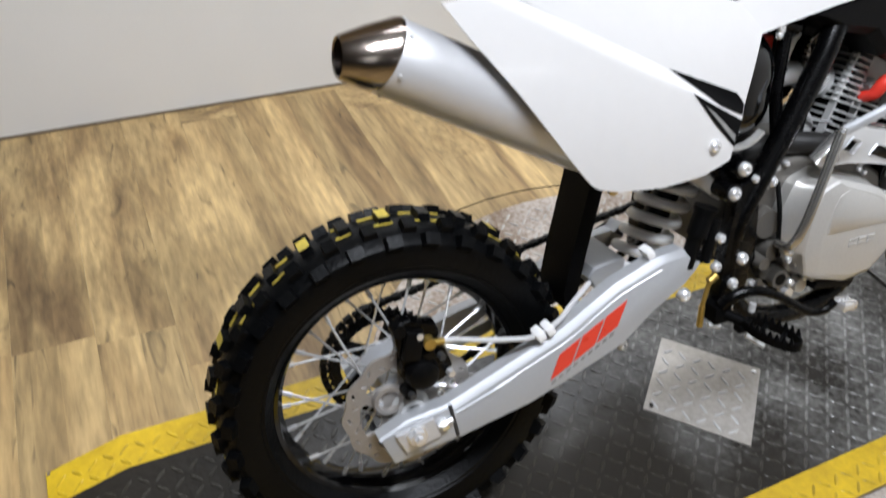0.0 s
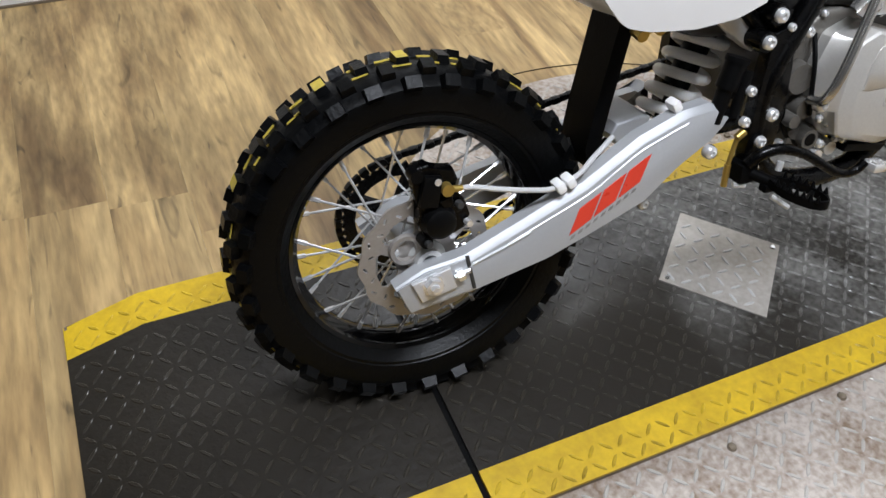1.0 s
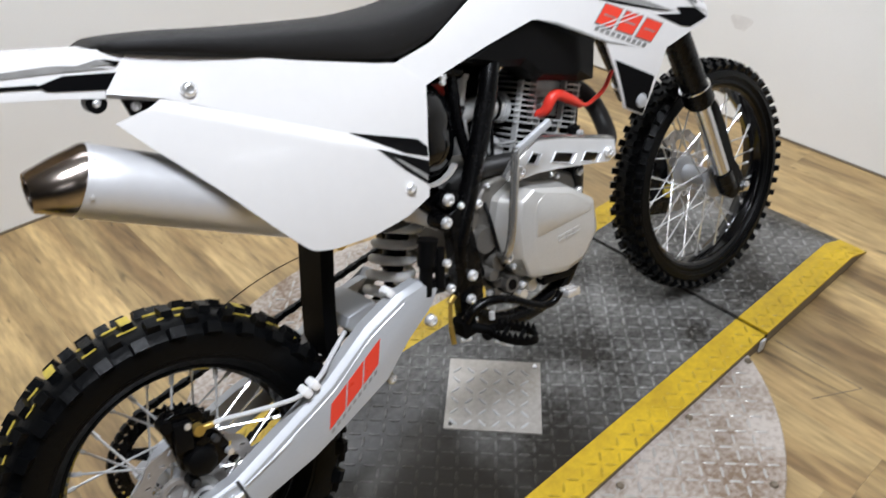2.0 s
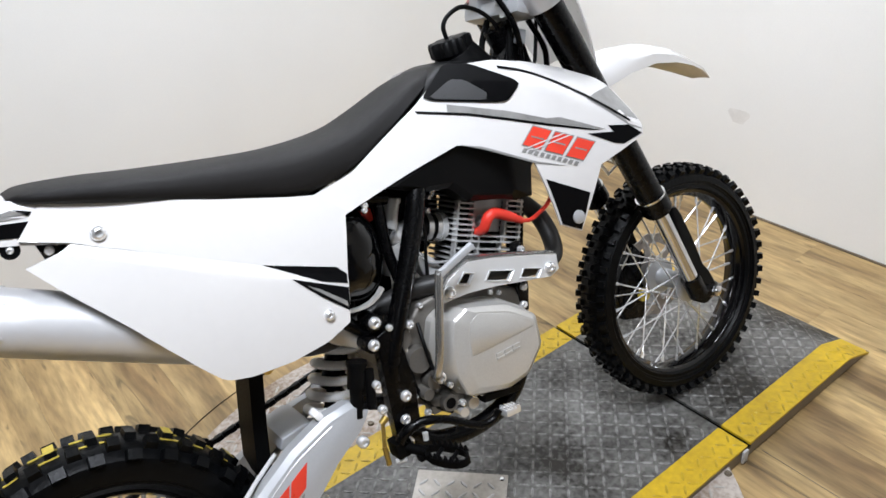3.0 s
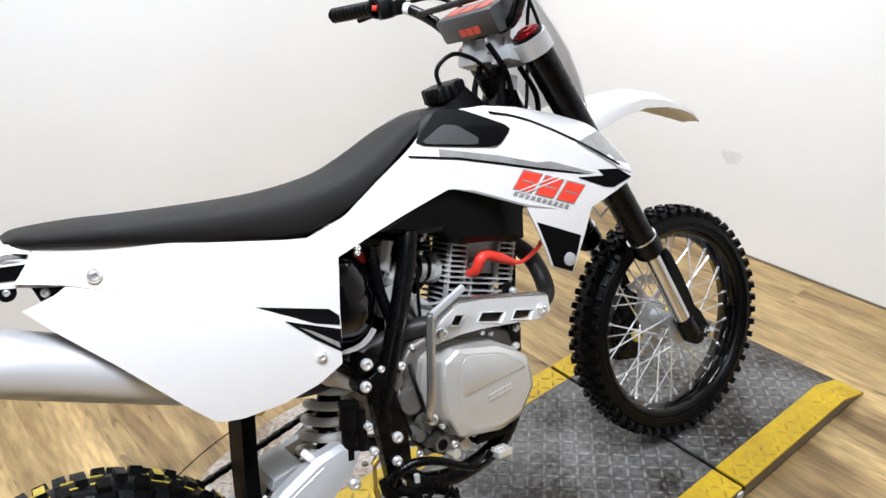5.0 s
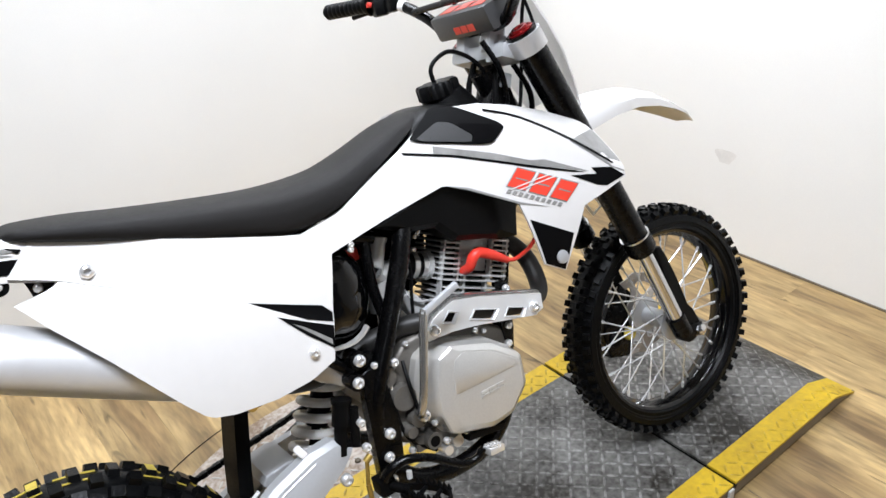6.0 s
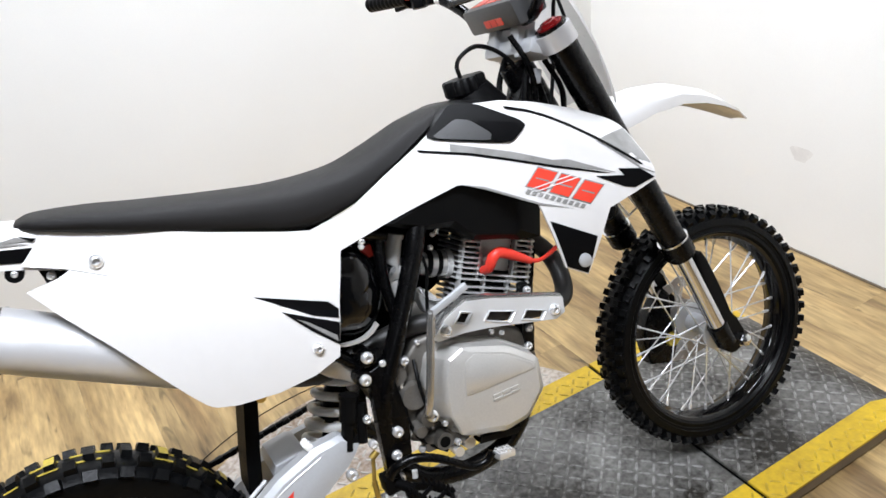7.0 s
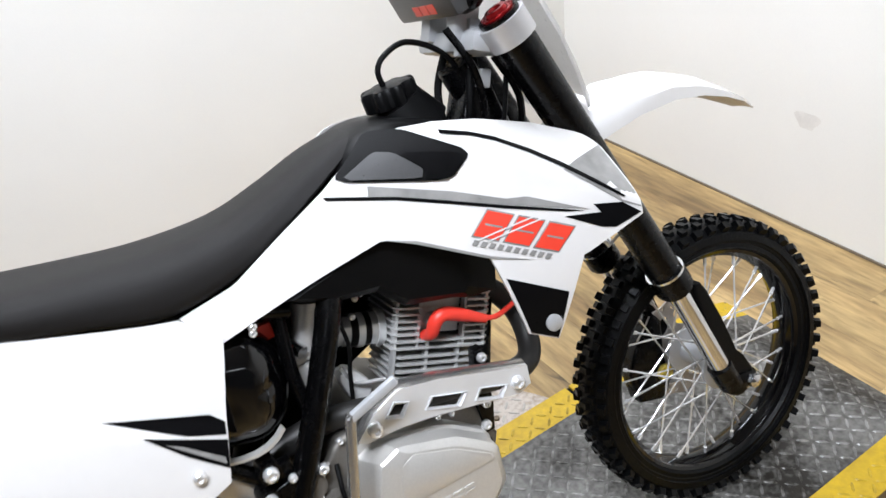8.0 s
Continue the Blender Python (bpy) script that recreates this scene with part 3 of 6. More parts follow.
def brake_disc(cx, cz, y, r, holes, parent):
    """Wavy disc with its windows and slots cut through."""
    bm = bmesh.new()
    edges = []

    def loop(pts):
        vs = [bm.verts.new((cx + px, y - 0.0018, cz + pz)) for px, pz in pts]
        edges.extend(bm.edges.new((a, b)) for a, b in zip(vs, vs[1:] + vs[:1]))

    polar = lambda rad, a: (math.sin(a) * rad, math.cos(a) * rad)
    windows = []
    loop([polar(r * (1 + 0.024 * math.cos(a * 12)), a) for a in (2 * math.pi * k / 96 for k in range(96))])
    loop([polar(0.024, 2 * math.pi * k / 24) for k in range(24)])
    for k in range(6):
        m = 2 * math.pi * (k + 0.4) / 6
        windows.append([polar(r * q, m + radians(d)) for q, d in ((0.46, -12), (0.50, -19), (0.70, -24), (0.765, -20), (0.775, 0), (0.765, 20), (0.70, 24), (0.50, 19), (0.46, 12), (0.45, 0))])
    for w in windows:
        loop(w)
    for k in range(holes):
        for q, off, turn in ((0.835, 0.0, 55), (0.915, 0.5, -35)):
            c = polar(r * q, 2 * math.pi * (k + off) / holes)
            a = 2 * math.pi * (k + off) / holes + radians(turn)
            u, w = (math.cos(a), -math.sin(a)), (math.sin(a), math.cos(a))
            loop([(c[0] + u[0] * p * 0.0050 + w[0] * o * 0.0020, c[1] + u[1] * p * 0.0050 + w[1] * o * 0.0020) for p, o in ((-1, 0), (-0.7, 1), (0.7, 1), (1, 0), (0.7, -1), (-0.7, -1))])
    bmesh.ops.triangle_fill(bm, edges=edges, use_beauty=True)

    def inside(p, poly):
        c = False
        for (ax_, az_), (bx_, bz_) in zip(poly, poly[1:] + poly[:1]):
            if (az_ > p[1]) != (bz_ > p[1]) and p[0] < (bx_ - ax_) * (p[1] - az_) / (bz_ - az_) + ax_:
                c = not c
        return c

    gone = []
    for f in bm.faces:
        m = f.calc_center_median()
        if any(inside((m.x - cx, m.z - cz), w) for w in windows):
            gone.append(f)
    bmesh.ops.delete(bm, geom=gone, context="FACES")
    g = bmesh.ops.extrude_face_region(bm, geom=list(bm.faces))
    bmesh.ops.translate(bm, vec=(0, 0.0036, 0), verts=[v for v in g["geom"] if isinstance(v, bmesh.types.BMVert)])
    part("brake_disc", bm, DISC_STEEL, parent, "wavy drilled steel brake disc")
    bm = bmesh.new()
    s = -1 if y < 0 else 1
    lathe(bm, (cx, y, cz), (0, s, 0), [(0.012, 0.018), (0.019, 0.018), (0.021, 0.010), (0.026, 0.006), (0.028, 0.0022), (0.028, -0.004)], 32)
    part("disc_carrier", bm, CAST_ALU, parent)
    for k in range(6):
        c = polar(r * 0.50, 2 * math.pi * (k - 0.1) / 6)
        bm = bmesh.new()
        rod(bm, (cx + c[0], y + s * 0.001, cz + c[1]), (cx + c[0], y + s * 0.007, cz + c[1]), 0.0058, 0.005, 8)
        part("disc_bolt", bm, ZINC, parent)


brake_disc(RW[0], RW[1], -0.066, 0.096, 14, rear)
brake_disc(FW[0], FW[1], 0.066, 0.100, 14, front)

# sprocket and chain
bm = bmesh.new()
n = 84
rings = [[], [], [], []]
for k in range(n):
    a = 2 * math.pi * k / n
    ro = 0.089 if k % 2 else 0.082
    for loop_, (rad, y) in zip(rings, ((0.066, 0.061), (ro, 0.062), (ro, 0.066), (0.066, 0.067))):
        loop_.append(bm.verts.new((RW[0] + math.sin(a) * rad, y, RW[1] + math.cos(a) * rad)))
for q in range(4):
    A, B = rings[q], rings[(q + 1) % 4]
    for k in range(n):
        bm.faces.new((A[k], A[(k + 1) % n], B[(k + 1) % n], B[k]))
for k in range(5):
    a = 2 * math.pi * k / 5 + 0.3
    u = Vector((math.sin(a), 0, math.cos(a)))
    c = Vector((RW[0], 0.064, RW[1]))
    tube(bm, [c + u * 0.03, c + u * 0.07], [0.012, 0.008], 8, 0)
part("sprocket", bm, GLOSS_BLACK, rear, "black rear sprocket ring")


def chain_link(name, width):
    bm = bmesh.new()
    box(bm, (0, 0, 0), (0.0145, width, 0.0105), bevel=0.003)
    return part(name, bm, GLOSS_BLACK, bike)


c0, r0, c1, r1 = Vector((RW[0], 0.064, RW[1])), 0.092, Vector((0.50, 0.064, 0.405)), 0.032
run = []
top0, top1 = c0 + Vector((-0.02, 0, r0)), c1 + Vector((-0.008, 0, r1))
bot1, bot0 = c1 + Vector((0.004, 0, -r1)), c0 + Vector((0.02, 0, -r0))
run += [(top0.lerp(top1, k / 39), top1 - top0) for k in range(40)]
run += [(bot1.lerp(bot0, k / 39), bot0 - bot1) for k in range(40)]
for k in range(19):
    a = math.pi + math.pi * (k + 0.5) / 19 - 0.1
    run.append((c0 + Vector((math.sin(a) * r0, 0, math.cos(a) * r0)), Vector((math.cos(a), 0, -math.sin(a)))))
wide, narrow = None, None
for i, (p, d) in enumerate(run):
    m = Matrix.Translation(p) @ d.to_track_quat("X", "Z").to_matrix().to_4x4()
    if i % 2 == 0:
        wide = chain_link("chain_link", 0.013) if wide is None else wide
        o = wide if i == 0 else again("chain_link", wide, m, bike)
    else:
        narrow = chain_link("chain_link", 0.009) if narrow is None else narrow
        o = narrow if i == 1 else again("chain_link", narrow, m, bike)
    o.matrix_local = m

# bolts share two meshes
bm = bmesh.new()
lathe(bm, (0, 0, 0), (0, -1, 0), [(0.0001, 0.0025), (0.0036, 0.0025), (0.0040, 0.0064), (0.0064, 0.0056), (0.0080, 0.0036), (0.0085, 0.0), (0.0085, -0.004)], 16)
BOLT = bm
BOLT_OB = []


def bolt(x, y, z, s=1.0, parent=None, material=None):
    m = Matrix.Translation((x, y, z)) @ Matrix.Diagonal((s, s, s, 1))
    if not BOLT_OB:
        BOLT_OB.append(part("bolt", BOLT, ZINC, parent or bike, "bright zinc bolt head"))
        BOLT_OB[0].matrix_local = m
        return
    o = again("bolt", BOLT_OB[0], m, parent or bike)
    o["label"] = "bright zinc bolt head"


# swingarm
ARM = [(-0.047, 0.246), (-0.030, 0.204), (0.061, 0.216), (0.176, 0.240), (0.238, 0.262), (0.329, 0.298), (0.380, 0.342), (0.430, 0.374), (0.450, 0.392), (0.452, 0.414), (0.426, 0.430), (0.384, 0.425), (0.316, 0.399), (0.275, 0.374), (0.232, 0.347), (0.146, 0.311), (0.053, 0.273), (-0.005, 0.266)]
for sgn in (-1, 1):
    bm = bmesh.new()
    top = [k > 8 for k in range(len(ARM))]
    base = [(x, z - 0.045 * min(1, max(0, (x - 0.10) / 0.2)) * (up and sgn > 0)) for up, (x, z) in zip(top, ARM)]
    flat = [(x + 0.003, z - 0.008) if up else (x, z + 0.003) for up, (x, z) in zip(top, base)]
    flat[0], flat[8] = (-0.043, 0.240), (0.446, 0.393)
    ends = [((a * 5 + c) / 6, (b * 5 + d) / 6) for (a, b), (c, d) in zip(base, flat)]
    skin(bm, [[(x, sgn * y, z) for x, z in pts] for pts, y in ((base, 0.080), (base, 0.1005), (ends, 0.1020), (flat, 0.1095), ([(x, z - 0.001) for x, z in flat], 0.110))])
    arm = part("swingarm", bm, SATIN_ALU, bike, "satin silver swingarm beam")
    if sgn < 0:
        right_arm = arm
        bm = bmesh.new()
        tube(bm, [(0.062, -0.1102, 0.262), (0.110, -0.1105, 0.278), (0.150, -0.1102, 0.292)], 0.0022, 6)
        part("arm_ridge", bm, SATIN_ALU, right_arm)
        bm = bmesh.new()
        tube(bm, [(x + 0.004, -0.1101, z - 0.016) for x, z in ARM[11:17]], 0.0011, 6)
        part("arm_groove", bm, POLISHED, right_arm)
        bm = bmesh.new()
        slab(bm, [(-0.046, 0.250), (-0.004, 0.267), (0.052, 0.273), (0.062, 0.222), (-0.030, 0.208)], -0.1125, -0.109, bevel=0.001)
        part("axle_recess", bm, SATIN_ALU, right_arm)
        bm = bmesh.new()
        slab(bm, [(-0.027, 0.256), (0.028, 0.270), (0.037, 0.236), (-0.014, 0.224)], -0.118, -0.111, bevel=0.0015)
        part("axle_block", bm, MUFFLER_SILVER, right_arm)
        bm = bmesh.new()
        slab(bm, [(0.052, 0.278), (0.057, 0.278), (0.067, 0.224), (0.062, 0.223)], -0.1135, -0.109, bevel=0.001)
        part("arm_step", bm, DARK_CAST, right_arm)
        bm = bmesh.new()
        lathe(bm, (0.002, -0.118, 0.249), (0, -1, 0), [(0.0001, 0.017), (0.0065, 0.016), (0.0068, 0.009), (0.0125, 0.0085), (0.0125, 0.001), (0.0165, 0.001), (0.0165, -0.002)], 6)
        part("axle_nut", bm, ZINC, right_arm)
        bm = bmesh.new()
        rod(bm, (0.034, -0.116, 0.252), (0.056, -0.116, 0.258), 0.0045)
        rod(bm, (0.038, -0.116, 0.253), (0.047, -0.116, 0.2555), 0.0088, seg=6)
        part("chain_adjuster", bm, ZINC, right_arm)
        u, w = Vector((0.108, 0, 0.062)), Vector((0.014, 0, 0.040))
        for k in range(3):
            o = Vector((0.210, 0, 0.272)) + u * (k * 0.345)
            a, b = u * 0.31, w
            bm = bmesh.new()
            slab(bm, [(p.x, p.z) for p in (o, o + a, o + a + b, o + b)], -0.1112, -0.1104)
            part("red_emblem", bm, RED_DECAL, right_arm, "red emblem bar on the swingarm")
        for k in range(9):
            o = Vector((0.212, 0, 0.264)) + u * (k * 0.108)
            bm = bmesh.new()
            slab(bm, [(o.x, o.z), (o.x + 0.006, o.z + 0.003), (o.x + 0.008, o.z + 0.009), (o.x + 0.002, o.z + 0.006)], -0.1112, -0.1104)
            part("dark_bar", bm, GREY_DECAL, right_arm)
bm = bmesh.new()
slab(bm, [(0.318, 0.372), (0.326, 0.388), (0.368, 0.394), (0.382, 0.390), (0.378, 0.366), (0.366, 0.336), (0.330, 0.352)], -0.030, 0.078, bevel=0.004)
part("swingarm_bridge", bm, SATIN_ALU, bike, "satin silver welded bridge between the swingarm beams")
bolt(0.349, -0.080, 0.276, 1.1)
bolt(0.430, -0.112, 0.358, 1.25)

# rear caliper and hose
bm = bmesh.new()
slab(bm, [(-0.010, 0.392), (-0.004, 0.412), (0.012, 0.414), (0.018, 0.404), (0.046, 0.402), (0.052, 0.386), (0.044, 0.372), (0.060, 0.356), (0.068, 0.330), (0.060, 0.312), (0.030, 0.300), (0.006, 0.304), (-0.006, 0.330), (0.000, 0.352), (-0.008, 0.368)], -0.092, -0.070, bevel=0.003)
caliper = part("brake_caliper", bm, GLOSS_BLACK, bike, "black rear brake caliper")
bm = bmesh.new()
lathe(bm, (0.023, -0.092, 0.330), (0, -1, 0), [(0.0001, 0.016), (0.015, 0.0155), (0.021, 0.012), (0.0235, 0.004), (0.025, -0.002)], 28)
part("piston_cap", bm, BLACK_PLASTIC, caliper)
bm = bmesh.new()
box(bm, (0.012, -0.096, 0.378), (0.026, 0.012, 0.044), pose(0, 0, 0, 0, 12, 0).to_3x3(), bevel=0.004)
part("caliper_bridge", bm, BLACK_PLASTIC, caliper)
bm = bmesh.new()
rod(bm, (-0.005, -0.078, 0.402), (-0.005, -0.098, 0.402), 0.010, 0.009, 16)
part("slide_pin", bm, BLACK_PLASTIC, caliper)
bm = bmesh.new()
rod(bm, (0.004, -0.078, 0.302), (0.004, -0.096, 0.302), 0.010, 0.009, 16)
part("slide_pin", bm, BLACK_PLASTIC, caliper)
bm = bmesh.new()
slab(bm, [(0.022, 0.362), (0.040, 0.368), (0.043, 0.352), (0.028, 0.350)], -0.100, -0.090, bevel=0.0015)
part("caliper_lug", bm, GLOSS_BLACK, caliper)
bm = bmesh.new()
lathe(bm, (-0.020, -0.070, 0.285), (0, -1, 0), [(0.014, 0.0), (0.016, 0.006), (0.022, 0.006), (0.024, 0.0)], 28)
part("pad_ring", bm, DISC_STEEL, caliper)
for x, z, mt in ((0.020, 0.392, ZINC), (0.033, 0.376, BRASS), (0.062, 0.322, ZINC), (0.005, 0.302, DARK_CAST), (0.050, 0.352, DARK_CAST)):
    bm = bmesh.new()
    rod(bm, (x, -0.094, z), (x + 0.001, -0.103, z), 0.0058, 0.005, 8)
    part("caliper_bolt", bm, mt, caliper)
bm = bmesh.new()
rod(bm, (0.033, -0.100, 0.379), (0.054, -0.100, 0.376), 0.0048, seg=10)
rod(bm, (0.033, -0.094, 0.379), (0.033, -0.106, 0.379), 0.0085, seg=12)
part("banjo_fitting", bm, BRASS, caliper)
bm = bmesh.new()
tube(bm, [(0.050, -0.100, 0.377), (0.070, -0.10, 0.374), (0.11, -0.102, 0.363), (0.15, -0.104, 0.354), (0.186, -0.104, 0.349), (0.225, -0.100, 0.360), (0.255, -0.085, 0.372), (0.30, -0.060, 0.385)], 0.0038, 8)
part("brake_hose", bm, HOSE, bike, "grey braided brake hose")
for p in ((0.210, -0.100, 0.354), (0.194, -0.102, 0.350), (0.376, -0.088, 0.430)):
    bm = bmesh.new()
    box(bm, p, (0.014, 0.024, 0.017), pose(0, 0, 0, 0, -28, 0).to_3x3(), bevel=0.005)
    part("hose_clamp", bm, SPRING_WHITE, bike, "white plastic hose clamp")

# mud flap
bm = bmesh.new()
rings = []
for x, z in ((0.340, 0.60), (0.316, 0.50), (0.297, 0.42), (0.285, 0.36), (0.290, 0.33)):
    w = 0.037
    rings.append([(x - 0.014, -w, z), (x, -w - 0.003, z), (x + 0.010, -w, z), (x + 0.010, w, z), (x, w + 0.003, z), (x - 0.014, w, z)])
skin(bm, rings)
part("mud_flap", bm, MATT_BLACK, bike, "matt black inner mudguard flap")

# shock
SA, SB = Vector((0.402, 0.0, 0.338)), Vector((0.525, 0.0, 0.585))
bm = bmesh.new()
n = 150
ax = (SB - SA).normalized()
u = ax.orthogonal().normalized()
v = ax.cross(u)
tube(bm, [SA + ax * (0.012 + 0.164 * k / n) + (u * math.cos(k / n * 2 * math.pi * 6) + v * math.sin(k / n * 2 * math.pi * 6)) * 0.035 for k in range(n + 1)], 0.0082, 10, 0)
part("shock_spring", bm, SPRING_WHITE, bike, "white coil spring")
bm = bmesh.new()
rod(bm, SA, SA + ax * 0.1, 0.008)
rod(bm, SA + ax * 0.09, SB, 0.020)
rod(bm, SA + ax * 0.182, SA + ax * 0.194, 0.042)
part("shock_body", bm, BLACK_PLASTIC, bike)
bm = bmesh.new()
rod(bm, SA - ax * 0.016, SA + ax * 0.008, 0.028, 0.034, 20)
part("spring_seat", bm, SPRING_WHITE, bike)
bm = bmesh.new()
slab(bm, [(0.428, 0.538), (0.446, 0.549), (0.474, 0.545), (0.513, 0.506), (0.496, 0.487), (0.478, 0.500), (0.442, 0.524)], -0.088, -0.06, bevel=0.004)
part("shock_bracket", bm, PAINT_SILVER, bike, "silver painted shock linkage bracket")

# frame
bm = bmesh.new()
for s in (-1, 1):
    tube(bm, [(0.668, s * 0.090, 0.76), (0.638, s * 0.103, 0.698), (0.613, s * 0.106, 0.648), (0.588, s * 0.108, 0.600), (0.545, s * 0.109, 0.522), (0.516, s * 0.108, 0.462), (0.508, s * 0.105, 0.40), (0.515, s * 0.105, 0.345), (0.55, s * 0.11, 0.298), (0.62, s * 0.112, 0.277), (0.70, s * 0.112, 0.285), (0.755, s * 0.11, 0.325), (0.785, s * 0.10, 0.385), (0.84, s * 0.05, 0.50), (0.955, s * 0.015, 0.80)], 0.0165, 14)
    tube(bm, [(0.588, s * 0.075, 0.74), (0.581, s * 0.080, 0.694), (0.576, s * 0.084, 0.64), (0.578, s * 0.09, 0.595), (0.578, s * 0.098, 0.56)], 0.0095, 10)
    tube(bm, [(0.645, s * 0.085, 0.74), (0.80, s * 0.05, 0.80), (0.96, 0, 0.84)], 0.018, 12)
    tube(bm, [(0.60, s * 0.08, 0.72), (0.40, s * 0.07, 0.79), (0.14, s * 0.05, 0.855)], 0.011, 10)
    tube(bm, [(0.50, s * 0.09, 0.52), (0.36, s * 0.07, 0.66), (0.20, s * 0.05, 0.80)], 0.011, 10)
rod(bm, (0.950, 0, 0.930), (0.995, 0, 0.80), 0.027, seg=20)
part("frame", bm, GLOSS_BLACK, bike, "gloss black tubular steel frame")
PIVOT = [(0.500, 0.520), (0.536, 0.530), (0.541, 0.470), (0.546, 0.410), (0.536, 0.355), (0.532, 0.305), (0.500, 0.296), (0.486, 0.325), (0.489, 0.38), (0.494, 0.45)]
for s in (-1, 1):
    bm = bmesh.new()
    slab(bm, PIVOT, s * 0.120, s * 0.098, bevel=0.004)
    part("pivot_plate", bm, GLOSS_BLACK, bike)
for x, z, s in ((0.503, 0.545, 1.25), (0.491, 0.510, 1.2), (0.477, 0.444, 0.9), (0.475, 0.399, 0.95), (0.521, 0.402, 1.2), (0.509, 0.363, 1.1), (0.504, 0.322, 1.2), (0.526, 0.526, 0.7)):
    bolt(x, -0.121, z, s)
for x, y, z, s in ((0.566, -0.112, 0.512, 0.95), (0.548, -0.106, 0.728, 0.7), (0.620, -0.125, 0.340, 0.8), (0.545, -0.106, 0.385, 0.8), (0.560, -0.106, 0.345, 0.8), (0.660, -0.13, 0.340, 0.6), (0.70, -0.135, 0.338, 0.6)):
    bolt(x, y, z, s)
for x, z in ((0.503, 0.545), (0.491, 0.510)):
    bm = bmesh.new()
    rod(bm, (x, -0.085, z), (x, -0.120, z), 0.0145, seg=18)
    box(bm, (x + 0.014, -0.104, z - 0.008), (0.03, 0.018, 0.022), bevel=0.003)
    part("frame_lug", bm, GLOSS_BLACK, bike)
# master cylinder behind the frame, with its rod
bm = bmesh.new()
rod(bm, (0.462, -0.100, 0.484), (0.450, -0.100, 0.446), 0.0155, seg=20)
rod(bm, (0.463, -0.100, 0.489), (0.461, -0.100, 0.482), 0.0175, seg=20)
rod(bm, (0.450, -0.100, 0.446), (0.437, -0.100, 0.398), 0.0115, seg=18)
rod(bm, (0.437, -0.100, 0.398), (0.434, -0.100, 0.386), 0.0085, seg=14)
rod(bm, (0.476, -0.108, 0.470), (0.462, -0.110, 0.405), 0.0085, seg=14)
box(bm, (0.458, -0.104, 0.440), (0.030, 0.012, 0.016), bevel=0.003)
box(bm, (0.452, -0.104, 0.412), (0.026, 0.012, 0.012), bevel=0.003)
part("master_cylinder", bm, BLACK_PLASTIC, bike, "black rear brake master cylinder")
bm = bmesh.new()
rod(bm, (0.470, -0.118, 0.378), (0.461, -0.118, 0.335), 0.0035)
rod(bm, (0.461, -0.118, 0.335), (0.460, -0.118, 0.300), 0.0048, seg=8)
rod(bm, (0.478, -0.12, 0.384), (0.466, -0.12, 0.376), 0.006)
part("push_rod", bm, BRASS, bike, "yellow zinc brake push rod")
bm = bmesh.new()
for p, r in (((0.345, -0.06, 0.535), 0.011), ((0.333, -0.062, 0.524), 0.009), ((0.362, -0.06, 0.528), 0.008)):
    rod(bm, p, (p[0], p[1] + 0.02, p[2] + 0.004), r, seg=8)
part("linkage_fitting", bm, BRASS, bike)

# foot peg and brake pedal
bm = bmesh.new()
P0, P1 = Vector((0.498, -0.135, 0.318)), Vector((0.550, -0.228, 0.303))
d = (P1 - P0).normalized()
sd = Vector((d.y, -d.x, 0)).normalized()
up = Vector((0, 0, 1))
for s in (-1, 1):
    # each rail leaves the arm, swells outwards and closes the loop at the tip
    rings = []
    for f, w in ((0.22, 0.005), (0.34, 0.012), (0.46, 0.018), (0.66, 0.020), (0.84, 0.017), (0.95, 0.010), (1.0, 0.002)):
        c = P0.lerp(P1, f) + sd * (s * w)
        rings.append([c + up * 0.007 + sd * 0.0028, c + up * 0.007 - sd * 0.0028, c - up * 0.006 - sd * 0.0028, c - up * 0.006 + sd * 0.0028])
    skin(bm, rings)
    for k in range(7):
        f = 0.36 + k * 0.09
        c = P0.lerp(P1, f) + sd * (s * (0.0135 + 0.0065 * math.sin(math.pi * (f - 0.3) / 0.7))) + up * 0.006
        rod(bm, c, c + up * 0.010, 0.0045, 0.0012, 6)
for f in (0.48, 0.74):
    c = P0.lerp(P1, f)
    rod(bm, c - sd * 0.018, c + sd * 0.018, 0.004, seg=8)
rod(bm, P0 - d * 0.03, P0.lerp(P1, 0.30), 0.010, 0.008, 12)
box(bm, P0 - d * 0.02, (0.03, 0.035, 0.03), bevel=0.004)
box(bm, P0.lerp(P1, 0.2) - up * 0.010, (0.020, 0.016, 0.012), bevel=0.003)
peg = part("foot_peg", bm, MATT_BLACK, bike, "black serrated foot peg")
for a, b, r in (((0.470, -0.125, 0.303), (0.488, -0.13, 0.300), 0.0042), ((0.522, -0.15, 0.285), (0.545, -0.165, 0.268), 0.004), ((0.52, -0.155, 0.33), (0.522, -0.155, 0.343), 0.005)):
    bm = bmesh.new()
    rod(bm, a, b, r, seg=8)
    part("peg_pin", bm, CAST_ALU, peg)
bm = bmesh.new()
tube(bm, [(0.486, -0.130, 0.335), (0.500, -0.138, 0.352), (0.528, -0.146, 0.358), (0.565, -0.156, 0.346), (0.612, -0.172, 0.316), (0.640, -0.178, 0.314), (0.655, -0.181, 0.328)], [0.010, 0.009, 0.0075, 0.007, 0.0068], 10)
pedal = part("brake_pedal", bm, GLOSS_BLACK, bike, "black brake pedal with a bright tip")
bm = bmesh.new()
box(bm, (0.674, -0.184, 0.318), (0.034, 0.022, 0.013), pose(0, 0, 0, 0, 10, 8).to_3x3(), bevel=0.003)
